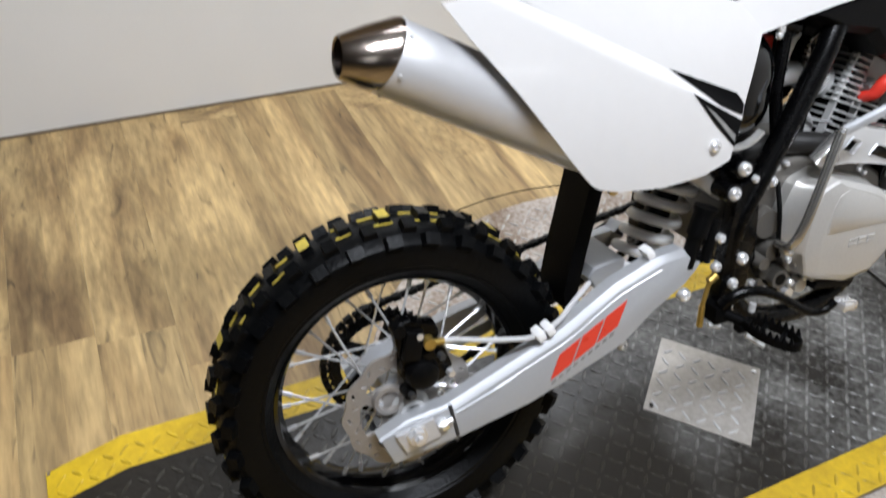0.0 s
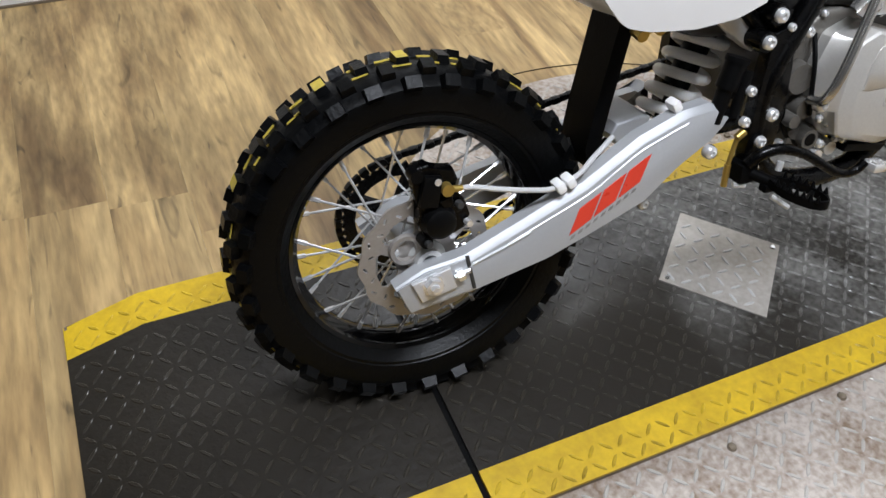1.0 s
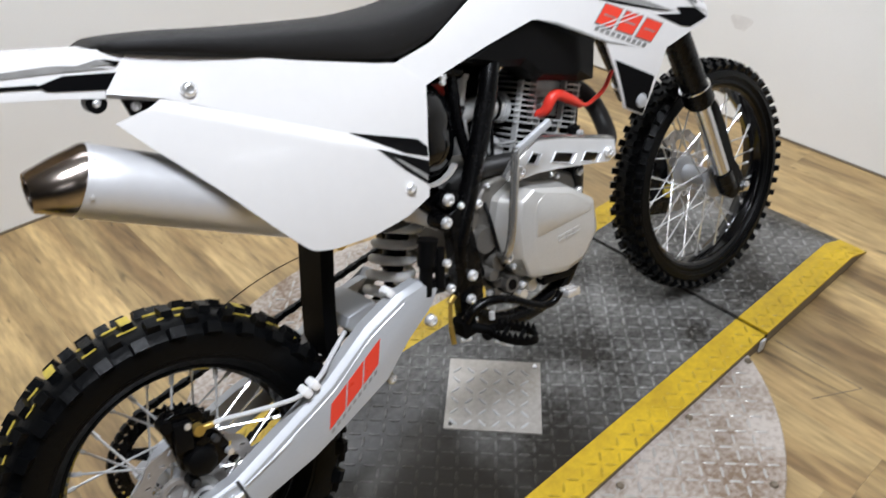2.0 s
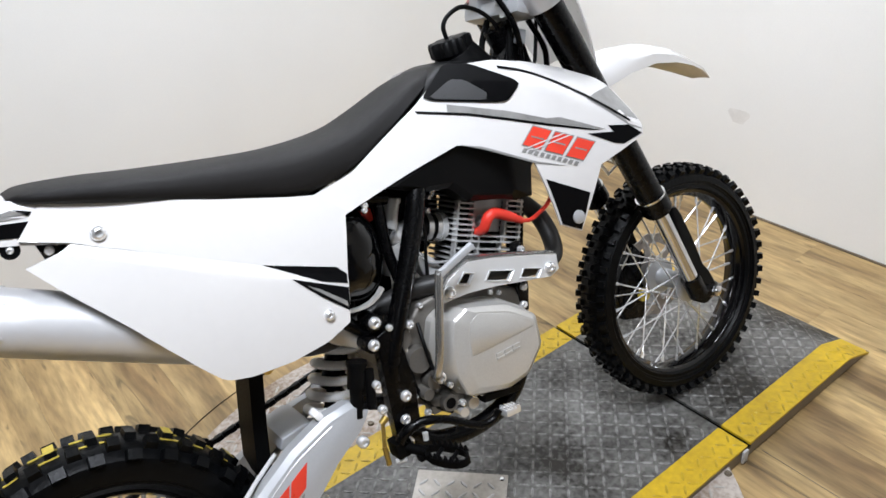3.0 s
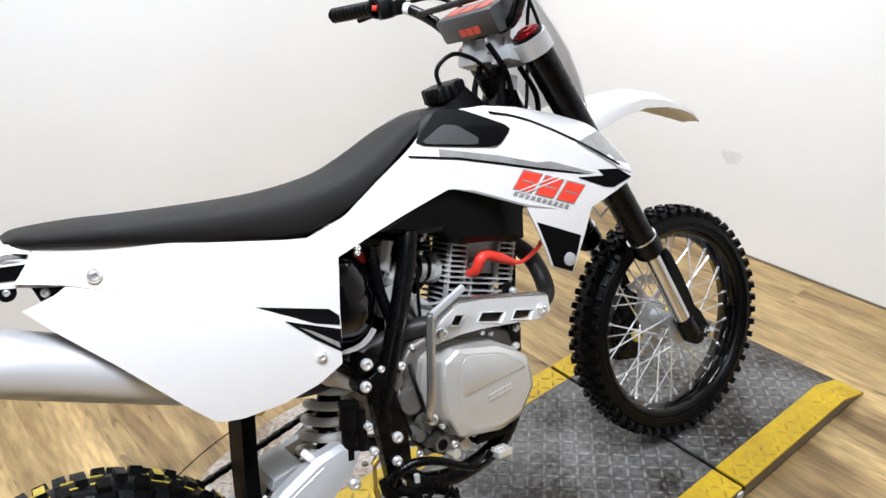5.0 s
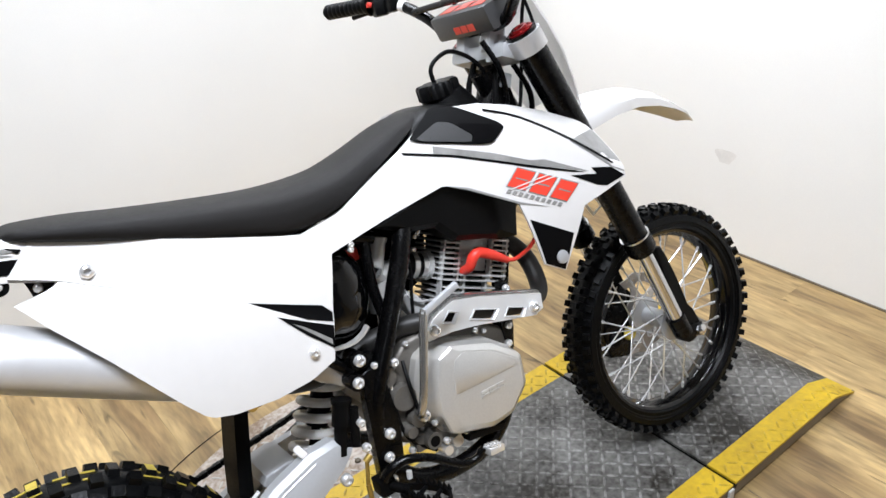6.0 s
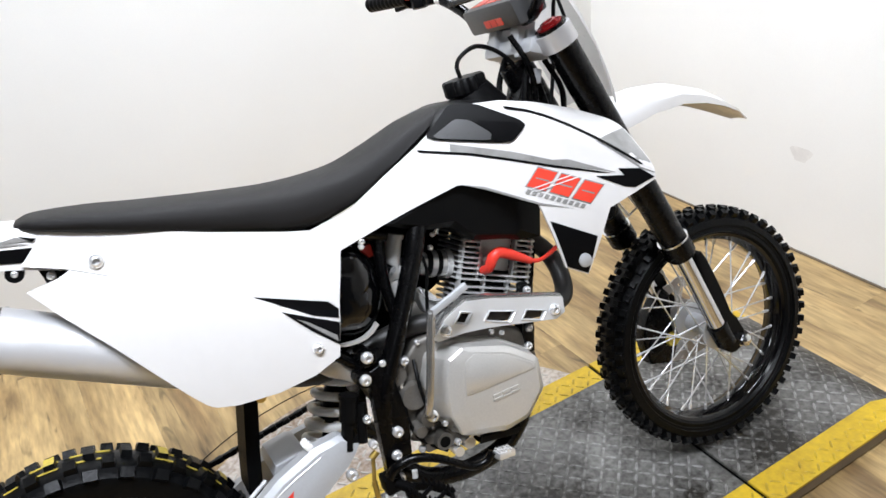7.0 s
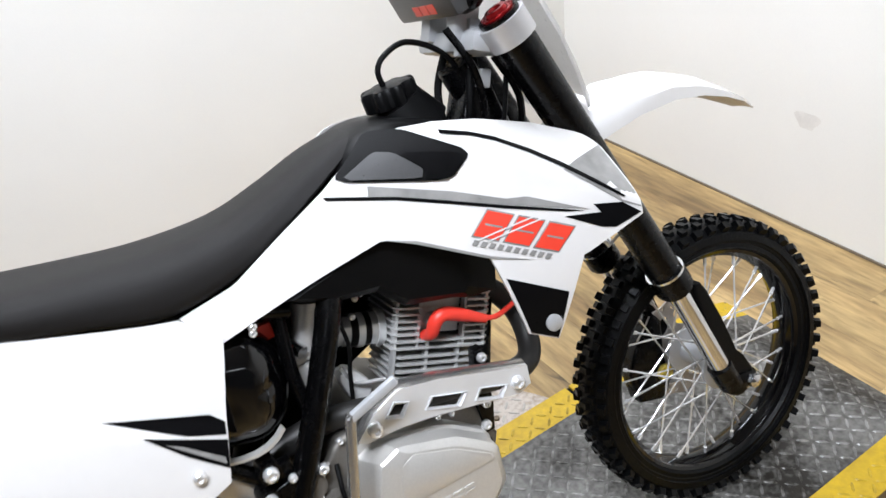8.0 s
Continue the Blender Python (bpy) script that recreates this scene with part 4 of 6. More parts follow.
for k in range(4):
    for j in (-0.006, 0.006):
        box(bm, (0.664 + k * 0.007, -0.184 + j, 0.3255 - k * 0.0012), (0.0045, 0.008, 0.006), pose(0, 0, 0, 0, 10, 8).to_3x3())
part("pedal_tip", bm, ZINC, pedal)

# engine
CASE = [(0.548, 0.49), (0.60, 0.532), (0.70, 0.540), (0.80, 0.48), (0.822, 0.42), (0.80, 0.365), (0.73, 0.332), (0.60, 0.332), (0.55, 0.36), (0.525, 0.43)]
bm = bmesh.new()
slab(bm, CASE, -0.098, 0.10, bevel=0.010)
engine = part("engine_case", bm, MID_CAST, bike, "grey cast engine case")
COVER = [(0.606, 0.505), (0.646, 0.520), (0.740, 0.490), (0.800, 0.444), (0.800, 0.378), (0.757, 0.334), (0.706, 0.327), (0.622, 0.352), (0.590, 0.400), (0.588, 0.462)]
EDGE = [(0.630, 0.496), (0.660, 0.508), (0.738, 0.481), (0.792, 0.440), (0.792, 0.382), (0.752, 0.342), (0.706, 0.336), (0.624, 0.360), (0.612, 0.404), (0.616, 0.455)]
FACE = [(0.652, 0.490), (0.672, 0.499), (0.736, 0.474), (0.784, 0.437), (0.784, 0.386), (0.748, 0.350), (0.708, 0.346), (0.640, 0.366), (0.632, 0.408), (0.638, 0.455)]


bm = bmesh.new()
R0, RE, R1 = soften(COVER, 1, 0.10), soften(EDGE, 1, 0.08), soften(FACE, 1, 0.08)
skin(bm, [ring(R0, -0.090), ring(R0, -0.116), ring(grown(R0, -0.004), -0.121), ring(grown(RE, 0.003), -0.147), ring(RE, -0.150), ring(R1, -0.155), ring(grown(R1, -0.004), -0.1555)])
cover_ob = part("clutch_cover", bm, PAINT_SILVER, engine, "silver painted clutch cover", 18)
bm = bmesh.new()
upper = soften(grown([(0.653, 0.489), (0.672, 0.498), (0.735, 0.473), (0.783, 0.436), (0.782, 0.426), (0.640, 0.427), (0.643, 0.462)], -0.003), 1, 0.06)
skin(bm, [ring(upper, -0.155), ring(upper, -0.1565), ring(grown(upper, -0.0015), -0.1572)])
part("raised_panel", bm, PAINT_SILVER, cover_ob)
bm = bmesh.new()
skin(bm, [ring(grown(R0, 0.006), -0.086), ring(grown(R0, 0.006), -0.097)])
part("case_flange", bm, MID_CAST, engine)
bm = bmesh.new()
slab(bm, [(0.655, 0.326), (0.660, 0.338), (0.738, 0.324), (0.730, 0.314)], -0.140, -0.10, bevel=0.001)
part("cover_slot", bm, BLACK_PLASTIC, engine)
bm = bmesh.new()
for k in range(3):
    for lo, hi in ((0.399, 0.4035), (0.4055, 0.411)):
        slab(bm, [(0.690 + k * 0.018, lo), (0.705 + k * 0.018, lo), (0.706 + k * 0.018, hi), (0.691 + k * 0.018, hi)], -0.1572, -0.155, bevel=0.0004)
part("raised_emblem", bm, PAINT_SILVER, engine)
for x, z in ((0.600, 0.530), (0.650, 0.542), (0.700, 0.518), (0.760, 0.488), (0.798, 0.440), (0.786, 0.376), (0.735, 0.343), (0.655, 0.343), (0.590, 0.372), (0.573, 0.452)):
    bolt(x, -0.100, z, 0.62)
bm = bmesh.new()
rod(bm, (0.567, -0.09, 0.445), (0.567, -0.116, 0.445), 0.026, 0.022, 24)
rod(bm, (0.548, -0.08, 0.49), (0.548, -0.108, 0.49), 0.020, 0.018, 20)
rod(bm, (0.583, -0.09, 0.40), (0.583, -0.120, 0.40), 0.018, 0.016, 20)
box(bm, (0.60, -0.10, 0.352), (0.07, 0.03, 0.03), bevel=0.006)
part("shaft_boss", bm, MID_CAST, engine, "dull cast shaft bosses")
for x, z, r, r2, mt in ((0.596, 0.352, 0.017, 0.015, MID_CAST), (0.560, 0.386, 0.012, 0.010, MID_CAST), (0.640, 0.330, 0.013, 0.011, PAINT_SILVER), (0.618, 0.322, 0.010, 0.009, ZINC)):
    bm = bmesh.new()
    rod(bm, (x, -0.09, z), (x, -0.128, z), r, r2, 18)
    part("case_boss", bm, mt, engine)
bm = bmesh.new()
rod(bm, (0.596, -0.122, 0.352), (0.596, -0.1285, 0.352), 0.010, seg=16)
part("boss_hole", bm, BLACK_PLASTIC, engine)
for pts, r, mt in (([(0.553, -0.100, 0.455), (0.556, -0.104, 0.485), (0.575, -0.104, 0.512)], 0.003, ZINC), ([(0.585, -0.104, 0.505), (0.578, -0.122, 0.470), (0.580, -0.126, 0.43), (0.590, -0.122, 0.39)], 0.0035, BLACK_PLASTIC), ([(0.540, -0.100, 0.47), (0.545, -0.112, 0.44), (0.548, -0.112, 0.40), (0.565, -0.110, 0.36), (0.60, -0.118, 0.330)], 0.004, BLACK_PLASTIC), ([(0.655, -0.06, 0.69), (0.66, -0.07, 0.64), (0.648, -0.075, 0.60), (0.636, -0.08, 0.55)], 0.0032, BLACK_PLASTIC), ([(0.640, -0.065, 0.61), (0.652, -0.075, 0.585), (0.690, -0.085, 0.575)], 0.0028, ZINC)):
    bm = bmesh.new()
    tube(bm, pts, r, 8)
    part("engine_hose", bm, mt, engine)
for x, y, z, k in ((0.624, -0.130, 0.374, 0.9), (0.604, -0.128, 0.384, 0.7), (0.646, -0.128, 0.345, 0.7), (0.690, -0.112, 0.522, 0.6), (0.735, -0.112, 0.502, 0.6), (0.660, -0.112, 0.536, 0.6), (0.676, -0.07, 0.672, 0.6), (0.690, -0.06, 0.690, 0.55)):
    bolt(x, y, z, k, engine)
for a, b in (((0.655, 0.528), (0.690, 0.524)), ((0.700, 0.520), (0.745, 0.503))):
    bm = bmesh.new()
    tube(bm, [(a[0], -0.100, a[1]), (a[0] + 0.004, -0.112, a[1] + 0.010), (b[0] - 0.004, -0.112, b[1] + 0.010), (b[0], -0.100, b[1])], 0.004, 8, 3)
    part("case_pipe", bm, ZINC, engine)
tilt = radians(-22)
CU, CV = Vector((math.cos(tilt), 0, math.sin(tilt))), Vector((-math.sin(tilt), 0, math.cos(tilt)))
CC = Vector((0.765, 0, 0.520))
rot = Matrix((CU, Vector((0, 1, 0)), CV)).transposed()
# core coloured black so that the fin gaps read as shaded
bm = bmesh.new()
box(bm, CC + CV * 0.06, (0.104, 0.080, 0.17), rot, bevel=0.01)
part("cylinder", bm, BLACK_PLASTIC, engine)


def fin_mesh(w, d, notch):
    """A thin fin plate, with a bay on the plug side when notched."""
    bm = bmesh.new()
    a, b = w / 2, d / 2
    pts = [(-a + 0.008, -b), (-0.036, -b), (-0.034, -b + 0.026), (0.034, -b + 0.026), (0.036, -b), (a - 0.008, -b)] if notch else [(-a + 0.008, -b), (a - 0.008, -b)]
    pts += [(a, -b + 0.008), (a, b - 0.008), (a - 0.008, b), (-a + 0.008, b), (-a, b - 0.008), (-a, -b + 0.008)]
    lo = [bm.verts.new((x, y, -0.0015)) for x, y in pts]
    hi = [bm.verts.new((x, y, 0.0015)) for x, y in pts]
    bm.faces.new(lo[::-1])
    bm.faces.new(hi)
    for i in range(len(pts)):
        bm.faces.new((lo[i], lo[(i + 1) % len(pts)], hi[(i + 1) % len(pts)], hi[i]))
    return bm


for w, d, notch, heights in ((0.140, 0.100, False, (0.0, 0.0105, 0.021, 0.0315, 0.042)), (0.154, 0.106, False, (0.056, 0.066)), (0.154, 0.106, True, (0.076, 0.0855, 0.095, 0.1045, 0.114, 0.1235, 0.133))):
    fin = None
    for h in heights:
        m = Matrix.Translation(CC + CV * h + Vector((0, -0.014, 0))) @ rot.to_4x4()
        o = part("cooling_fin", fin_mesh(w, d, notch), FIN_ALU, engine) if fin is None else again("cooling_fin", fin, m, engine)
        fin = fin or o
        o.matrix_local = m
for u0, v0, v1 in ((-0.036, 0.054, 0.137), (0.036, 0.054, 0.137), (-0.02, 0.0, 0.068), (0.03, 0.0, 0.068), (-0.070, 0.0, 0.137), (0.070, 0.054, 0.137)):
    bm = bmesh.new()
    box(bm, CC + CU * u0 + CV * (v0 + v1) / 2 + Vector((0, -0.056, 0)), (0.004, 0.012, v1 - v0), rot)
    part("fin_rib", bm, FIN_ALU, engine)
bm = bmesh.new()
box(bm, CC + CV * 0.104 + Vector((0, -0.044, 0)), (0.066, 0.012, 0.062), rot, bevel=0.003)
rod(bm, CC + CV * 0.092 - CU * 0.012 + Vector((0, -0.048, 0)), CC + CV * 0.092 - CU * 0.012 + Vector((0, -0.066, 0)), 0.013, seg=6)
part("plug_seat", bm, FIN_ALU, engine)
bm = bmesh.new()
box(bm, CC + CV * 0.146 - CU * 0.002, (0.148, 0.120, 0.014), rot, bevel=0.004)
box(bm, CC + CV * 0.165 - CU * 0.005, (0.125, 0.11, 0.04), rot, bevel=0.012)
part("valve_cover", bm, FIN_ALU, engine)
for sx in (-0.06, -0.02, 0.03, 0.06):
    p = CC + CV * 0.146 + CU * sx
    bolt(p.x, -0.061, p.z, 0.55)
bm = bmesh.new()
tube(bm, [(0.770, -0.060, 0.596), (0.774, -0.078, 0.604), (0.782, -0.086, 0.622), (0.797, -0.087, 0.626), (0.826, -0.086, 0.610), (0.856, -0.083, 0.590)], [0.0085, 0.0095, 0.0105, 0.0105, 0.0095, 0.0065], 12)
cap_ob = part("spark_plug_cap", bm, RED_RUBBER, bike, "red spark plug cap")
bm = bmesh.new()
tube(bm, [(0.850, -0.083, 0.593), (0.874, -0.081, 0.585), (0.896, -0.082, 0.590), (0.918, -0.086, 0.602), (0.945, -0.085, 0.628)], 0.0040, 8)
part("plug_lead", bm, RED_RUBBER, cap_ob)

# carburettor and intake
bm = bmesh.new()
rod(bm, (0.605, -0.04, 0.646), (0.627, -0.04, 0.704), 0.0150, seg=20)
rod(bm, (0.602, -0.04, 0.638), (0.606, -0.04, 0.648), 0.0175, seg=20)
rod(bm, (0.626, -0.04, 0.700), (0.629, -0.04, 0.708), 0.0170, seg=20)
rod(bm, (0.588, -0.035, 0.640), (0.665, -0.022, 0.640), 0.020, 0.018, 18)
rod(bm, (0.603, -0.035, 0.580), (0.604, -0.035, 0.632), 0.020, 0.022, 18)
carb = part("carburettor", bm, FIN_ALU, bike, "small cast carburettor")
for k, (mt, rad) in enumerate(((ZINC, 0.0215), (BLACK_PLASTIC, 0.0235), (ZINC, 0.0255), (BLACK_PLASTIC, 0.0235), (ZINC, 0.0245), (CAST_ALU, 0.027))):
    p = Vector((0.665, -0.024, 0.640)).lerp(Vector((0.722, -0.020, 0.620)), k / 6)
    bm = bmesh.new()
    rod(bm, p, p + Vector((0.0094, 0, -0.0033)), rad, seg=22)
    part("intake_clamp" if mt is ZINC else "intake_boot", bm, mt, carb)
bm = bmesh.new()
slab(bm, soften([(0.632, 0.600), (0.652, 0.604), (0.676, 0.570), (0.664, 0.548), (0.640, 0.558)], 1), -0.07, -0.04, bevel=0.004)
part("casting_bracket", bm, CAST_ALU, engine)
for a, b, r in (((0.664, -0.052, 0.690), (0.670, -0.062, 0.705), 0.007), ((0.70, -0.05, 0.690), (0.705, -0.06, 0.705), 0.006), ((0.59, -0.05, 0.665), (0.60, -0.07, 0.655), 0.009)):
    bm = bmesh.new()
    rod(bm, a, b, r)
    part("carb_fitting", bm, CHROME, bike)
bm = bmesh.new()
box(bm, (0.565, -0.06, 0.70), (0.02, 0.015, 0.022), bevel=0.003)
part("fuse_cover", bm, RED_RUBBER, bike, "small red connector cover")
AIR = [(0.45, 0.585), (0.515, 0.565), (0.555, 0.585), (0.574, 0.63), (0.570, 0.69), (0.540, 0.728), (0.45, 0.735)]
bm = bmesh.new()
A0 = soften(AIR, 4)
skin(bm, [ring(A0, 0.09), ring(A0, -0.060)] + [ring(grown(A0, -0.056 * (1 - math.cos(a))), -0.060 - 0.052 * math.sin(a)) for a in (radians(12 * k) for k in range(1, 8))])
airbox = part("airbox", bm, AIRBOX_BLACK, bike, "gloss black airbox")
bm = bmesh.new()
rings = []
for x, z in [(0.456, 0.582), (0.478, 0.576), (0.497, 0.574), (0.512, 0.576), (0.526, 0.582), (0.538, 0.592)]:
    rings.append([(x, -0.112, z), (x + 0.002, -0.112, z - 0.004), (x + 0.002, -0.100, z - 0.004), (x, -0.100, z)])
skin(bm, rings)
part("airbox_strap", bm, PAINT_SILVER, airbox, "bent silver strap under the airbox")
bolt(0.546, -0.106, 0.720, 0.6, airbox)

# added black sheet; stands for the shade behind the airbox
bm = bmesh.new()
slab(bm, soften([(0.44, 0.585), (0.47, 0.50), (0.54, 0.47), (0.62, 0.50), (0.61, 0.74), (0.45, 0.76)], 1), 0.02, 0.06, bevel=0.004)
part("airbox_dark_backing", bm, MATT_BLACK, bike, "added black sheet standing for the shade behind the airbox")
# added black sheet; hides the floor behind the carburettor, standing for shade
bm = bmesh.new()
slab(bm, soften([(0.60, 0.76), (0.60, 0.56), (0.66, 0.54), (0.76, 0.58), (0.78, 0.70), (0.74, 0.78)], 1), 0.055, 0.070, bevel=0.004)
part("carb_dark_backing", bm, MATT_BLACK, bike, "added black sheet standing for the shade behind the carburettor")

# exhaust
bm = bmesh.new()
tube(bm, [(0.84, -0.02, 0.605), (0.885, -0.030, 0.615), (0.915, -0.050, 0.580), (0.918, -0.075, 0.535), (0.895, -0.100, 0.508), (0.84, -0.108, 0.510), (0.76, -0.108, 0.532), (0.67, -0.100, 0.548), (0.61, -0.076, 0.552), (0.55, -0.066, 0.545), (0.46, -0.066, 0.528), (0.39, -0.064, 0.540), (0.32, -0.058, 0.588)], 0.0172, 16)
part("exhaust_pipe", bm, DARK_PIPE, bike, "dark heat-stained exhaust pipe")
MA, MB = Vector((0.012, -0.062, 0.7500)), Vector((0.3135, -0.056, 0.592))
md = (MB - MA).normalized()
bm = bmesh.new()
lathe(bm, MA, md, [(0.030, -0.0005), (0.043, 0.0), (0.0455, 0.004), (0.0465, 0.05), (0.047, 0.20), (0.047, 0.30), (0.043, 0.34), (0.026, 0.375), (0.018, 0.38)], 48)
muffler = part("muffler", bm, MUFFLER_SILVER, bike, "silver painted muffler")
bm = bmesh.new()
mn = Vector((0.99, 0.0, -0.12)).normalized()
rings = []
for f, rad in ((-0.07, 0.0445), (0.03, 0.0450), (0.5, 0.0350), (0.97, 0.0252), (1.0, 0.0235), (0.97, 0.0215), (0.6, 0.021), (0.2, 0.020)):
    nrm = md.lerp(mn, max(0, f)).normalized()
    c = MA.lerp(Vector((-0.043, -0.064, 0.7535)), f)
    e = Vector((0, 1, 0))
    g = nrm.cross(e).normalized()
    rings.append([c + (e * math.cos(a) + g * math.sin(a)) * rad for a in (2 * math.pi * k / 40 for k in range(40))])
skin(bm, rings)
part("muffler_tip", bm, BRUSHED, muffler, "brushed steel end cone")
mu = md.orthogonal().normalized()
mv = md.cross(mu)
for k in range(6):
    a = 2 * math.pi * k / 6 + 0.5
    d = mu * math.cos(a) + mv * math.sin(a)
    bm = bmesh.new()
    rod(bm, MA + md * 0.010 + d * 0.044, MA + md * 0.010 + d * 0.0475, 0.0028, seg=8)
    part("rivet", bm, CAST_ALU, muffler)
SHIELD = [(0.614, 0.539), (0.644, 0.566), (0.686, 0.583), (0.740, 0.570), (0.873, 0.525), (0.872, 0.497), (0.852, 0.490), (0.726, 0.521), (0.675, 0.530), (0.624, 0.532)]


SLOTS = ([(0.661, 0.553), (0.675, 0.565), (0.691, 0.559), (0.679, 0.546)], [(0.716, 0.537), (0.728, 0.549), (0.772, 0.533), (0.758, 0.520)], [(0.787, 0.514), (0.798, 0.526), (0.832, 0.513), (0.821, 0.501)])


def shield_mesh():
    """Plate bent round the pipe along its top edge, with its slots left open."""
    bm = bmesh.new()
    outer = [bm.verts.new((x, -0.140, z)) for x, z in SHIELD]
    edges = [bm.edges.new((a, b)) for a, b in zip(outer, outer[1:] + outer[:1])]
    for pts in SLOTS:
        vs = [bm.verts.new((x, -0.140, z)) for x, z in pts]
        edges += [bm.edges.new((a, b)) for a, b in zip(vs, vs[1:] + vs[:1])]
    bmesh.ops.triangle_fill(bm, edges=edges, use_beauty=True)
    g = bmesh.ops.extrude_face_region(bm, geom=list(bm.faces))
    bmesh.ops.translate(bm, vec=(0, 0.005, 0), verts=[v for v in g["geom"] if isinstance(v, bmesh.types.BMVert)])
    return bm


shield = part("heat_shield", shield_mesh(), POLISHED, bike, "polished steel exhaust heat shield with slots")
# same bent plate; its upper face is shaded by using a darker steel
bm = bmesh.new()
skin(bm, [[(x, -0.140, z), (x, -0.136, z + 0.004), (x + 0.001, -0.124, z + 0.006), (x + 0.001, -0.124, z + 0.004), (x, -0.134, z + 0.002), (x, -0.137, z - 0.001)] for x, z in SHIELD[:5]])
part("shield_flange", bm, LEVER_STEEL, shield, "bent upper edge of the shield, its shading given by darker steel")
for pts in SLOTS:
    bm = bmesh.new()
    skin(bm, [ring(grown(pts, 0.0050), -0.1402), ring(grown(pts, 0.0036), -0.1424), ring(grown(pts, 0.0006), -0.1400), ring(pts, -0.1365)], caps=False)
    part("slot_rim", bm, POLISHED, shield)
for x, z in ((0.640, 0.546), (0.852, 0.508)):
    bolt(x, -0.141, z, 1.25, shield)
bm = bmesh.new()
slab(bm, [(0.80, 0.475), (0.818, 0.56), (0.832, 0.56), (0.826, 0.47), (0.818, 0.43), (0.802, 0.43)], -0.10, -0.08, bevel=0.003)
part("engine_mount", bm, GLOSS_BLACK, bike)
for x, z in ((0.826, 0.547), (0.814, 0.478), (0.806, 0.445)):
    bolt(x, -0.102, z, 0.9)

# kick starter
bm = bmesh.new()
tube(bm, [(0.577, -0.130, 0.418), (0.566, -0.165, 0.432), (0.574, -0.176, 0.47), (0.592, -0.178, 0.540), (0.606, -0.178, 0.592), (0.611, -0.178, 0.603)], 0.0070, 10)
kick = part("kick_start_lever", bm, LEVER_STEEL, bike, "steel folding kick-start lever")
bm = bmesh.new()
d = (Vector((0.673, -0.195, 0.632)) - Vector((0.606, -0.178, 0.600)))
box(bm, Vector((0.638, -0.186, 0.612)), (d.length, 0.012, 0.011), d.to_track_quat("X", "Z").to_matrix(), bevel=0.003)
part("kick_pedal", bm, SATIN_ALU, kick)
bolt(0.577, -0.150, 0.418, 1.3)


def quad_fit(points):
    """A smooth depth y over x and z, of second order, near a few (x, z, y) places."""
    P = np.array(points)
    c = P[:, :2].mean(0)
    basis = lambda x, z: np.stack([np.ones_like(x), x, z, x * x, x * z, z * z], -1)
    u, w = P[:, 0] - c[0], P[:, 1] - c[1]
    A = basis(u, w)
    k = np.linalg.solve(A.T @ A + np.diag([0, 0, 0, 1, 1, 1]) * 2e-4, A.T @ P[:, 2])
    return lambda x, z: float(basis(np.float64(x - c[0]), np.float64(z - c[1])) @ k)


# panels
side_y = quad_fit([(0.17, 0.818, -0.078), (0.079, 0.805, -0.089), (0.427, 0.597, -0.135), (0.262, 0.564, -0.131), (0.46, 0.581, -0.138), (0.479, 0.654, -0.138), (0.389, 0.678, -0.137), (0.519, 0.724, -0.109), (0.30, 0.83, -0.100), (0.45, 0.78, -0.104), (0.49, 0.765, -0.099), (0.13, 0.74, -0.110)])
side_base = side_y


def side_y(x, z):
    """Upper panel flat, the lower part standing proud below a crease."""
    below = 0.816 - 0.51 * (x - 0.134) - z
    step = min(1, max(0, below / 0.016))
    fade = min(1, max(0, 1 - (below - 0.016) / 0.20))
    side = min(1, max(0, (0.50 - x) / 0.10))
    return side_base(x, z) - 0.006 * step * step * (3 - 2 * step) * fade * side


PT = [(0.123, 0.881), (0.181, 0.860), (0.240, 0.841), (0.325, 0.813), (0.438, 0.779), (0.474, 0.770), (0.512, 0.733)]
CREASE = [(0.224, 0.771), (0.352, 0.706), (0.483, 0.656)]
PB = [(0.074, 0.803), (0.105, 0.760), (0.156, 0.696), (0.226, 0.600), (0.250, 0.570), (0.262, 0.563), (0.29, 0.556), (0.353, 0.552), (0.414, 0.558), (0.457, 0.572)]
for s in (-1, 1):
    bm = bmesh.new()
    f = (lambda x, z: side_y(x, z)) if s < 0 else (lambda x, z: -side_y(x, z))
    if s > 0:
        shell(bm, PT[2:], PB[3:], f, 48, 28, side=s)
    else:
        shell(bm, PT, [(0.078, 0.838), (0.134, 0.817)] + CREASE, f, 64, 18, side=s)
        shell(bm, [(0.122, 0.811), (0.134, 0.816)] + CREASE, PB, f, 64, 28, side=s)
    if s < 0:
        panel = part("side_panel", bm, WHITE, bike, "white plastic side panel with black flash graphics")
    else:
        part("side_panel", bm, WHITE, bike, "white plastic side panel")
for pts in ([(0.357, 0.704), (0.464, 0.660), (0.477, 0.644), (0.473, 0.630), (0.434, 0.649), (0.402, 0.676)], [(0.389, 0.671), (0.436, 0.644), (0.472, 0.624), (0.462, 0.590), (0.425, 0.627)]):
    bm = bmesh.new()
    decal(bm, pts, side_y)
    part("flash_graphic", bm, BLACK_DECAL, panel)
bm = bmesh.new()
decal(bm, [(0.408, 0.653), (0.425, 0.641), (0.462, 0.606), (0.461, 0.597)], side_y, 0.002)
part("grey_streak", bm, GREY_DECAL, panel)
for x, z, s in ((0.170, 0.818, 1.25), (0.427, 0.597, 1.0)):
    bolt(x, side_y(x, z) - 0.001, z, s, panel)


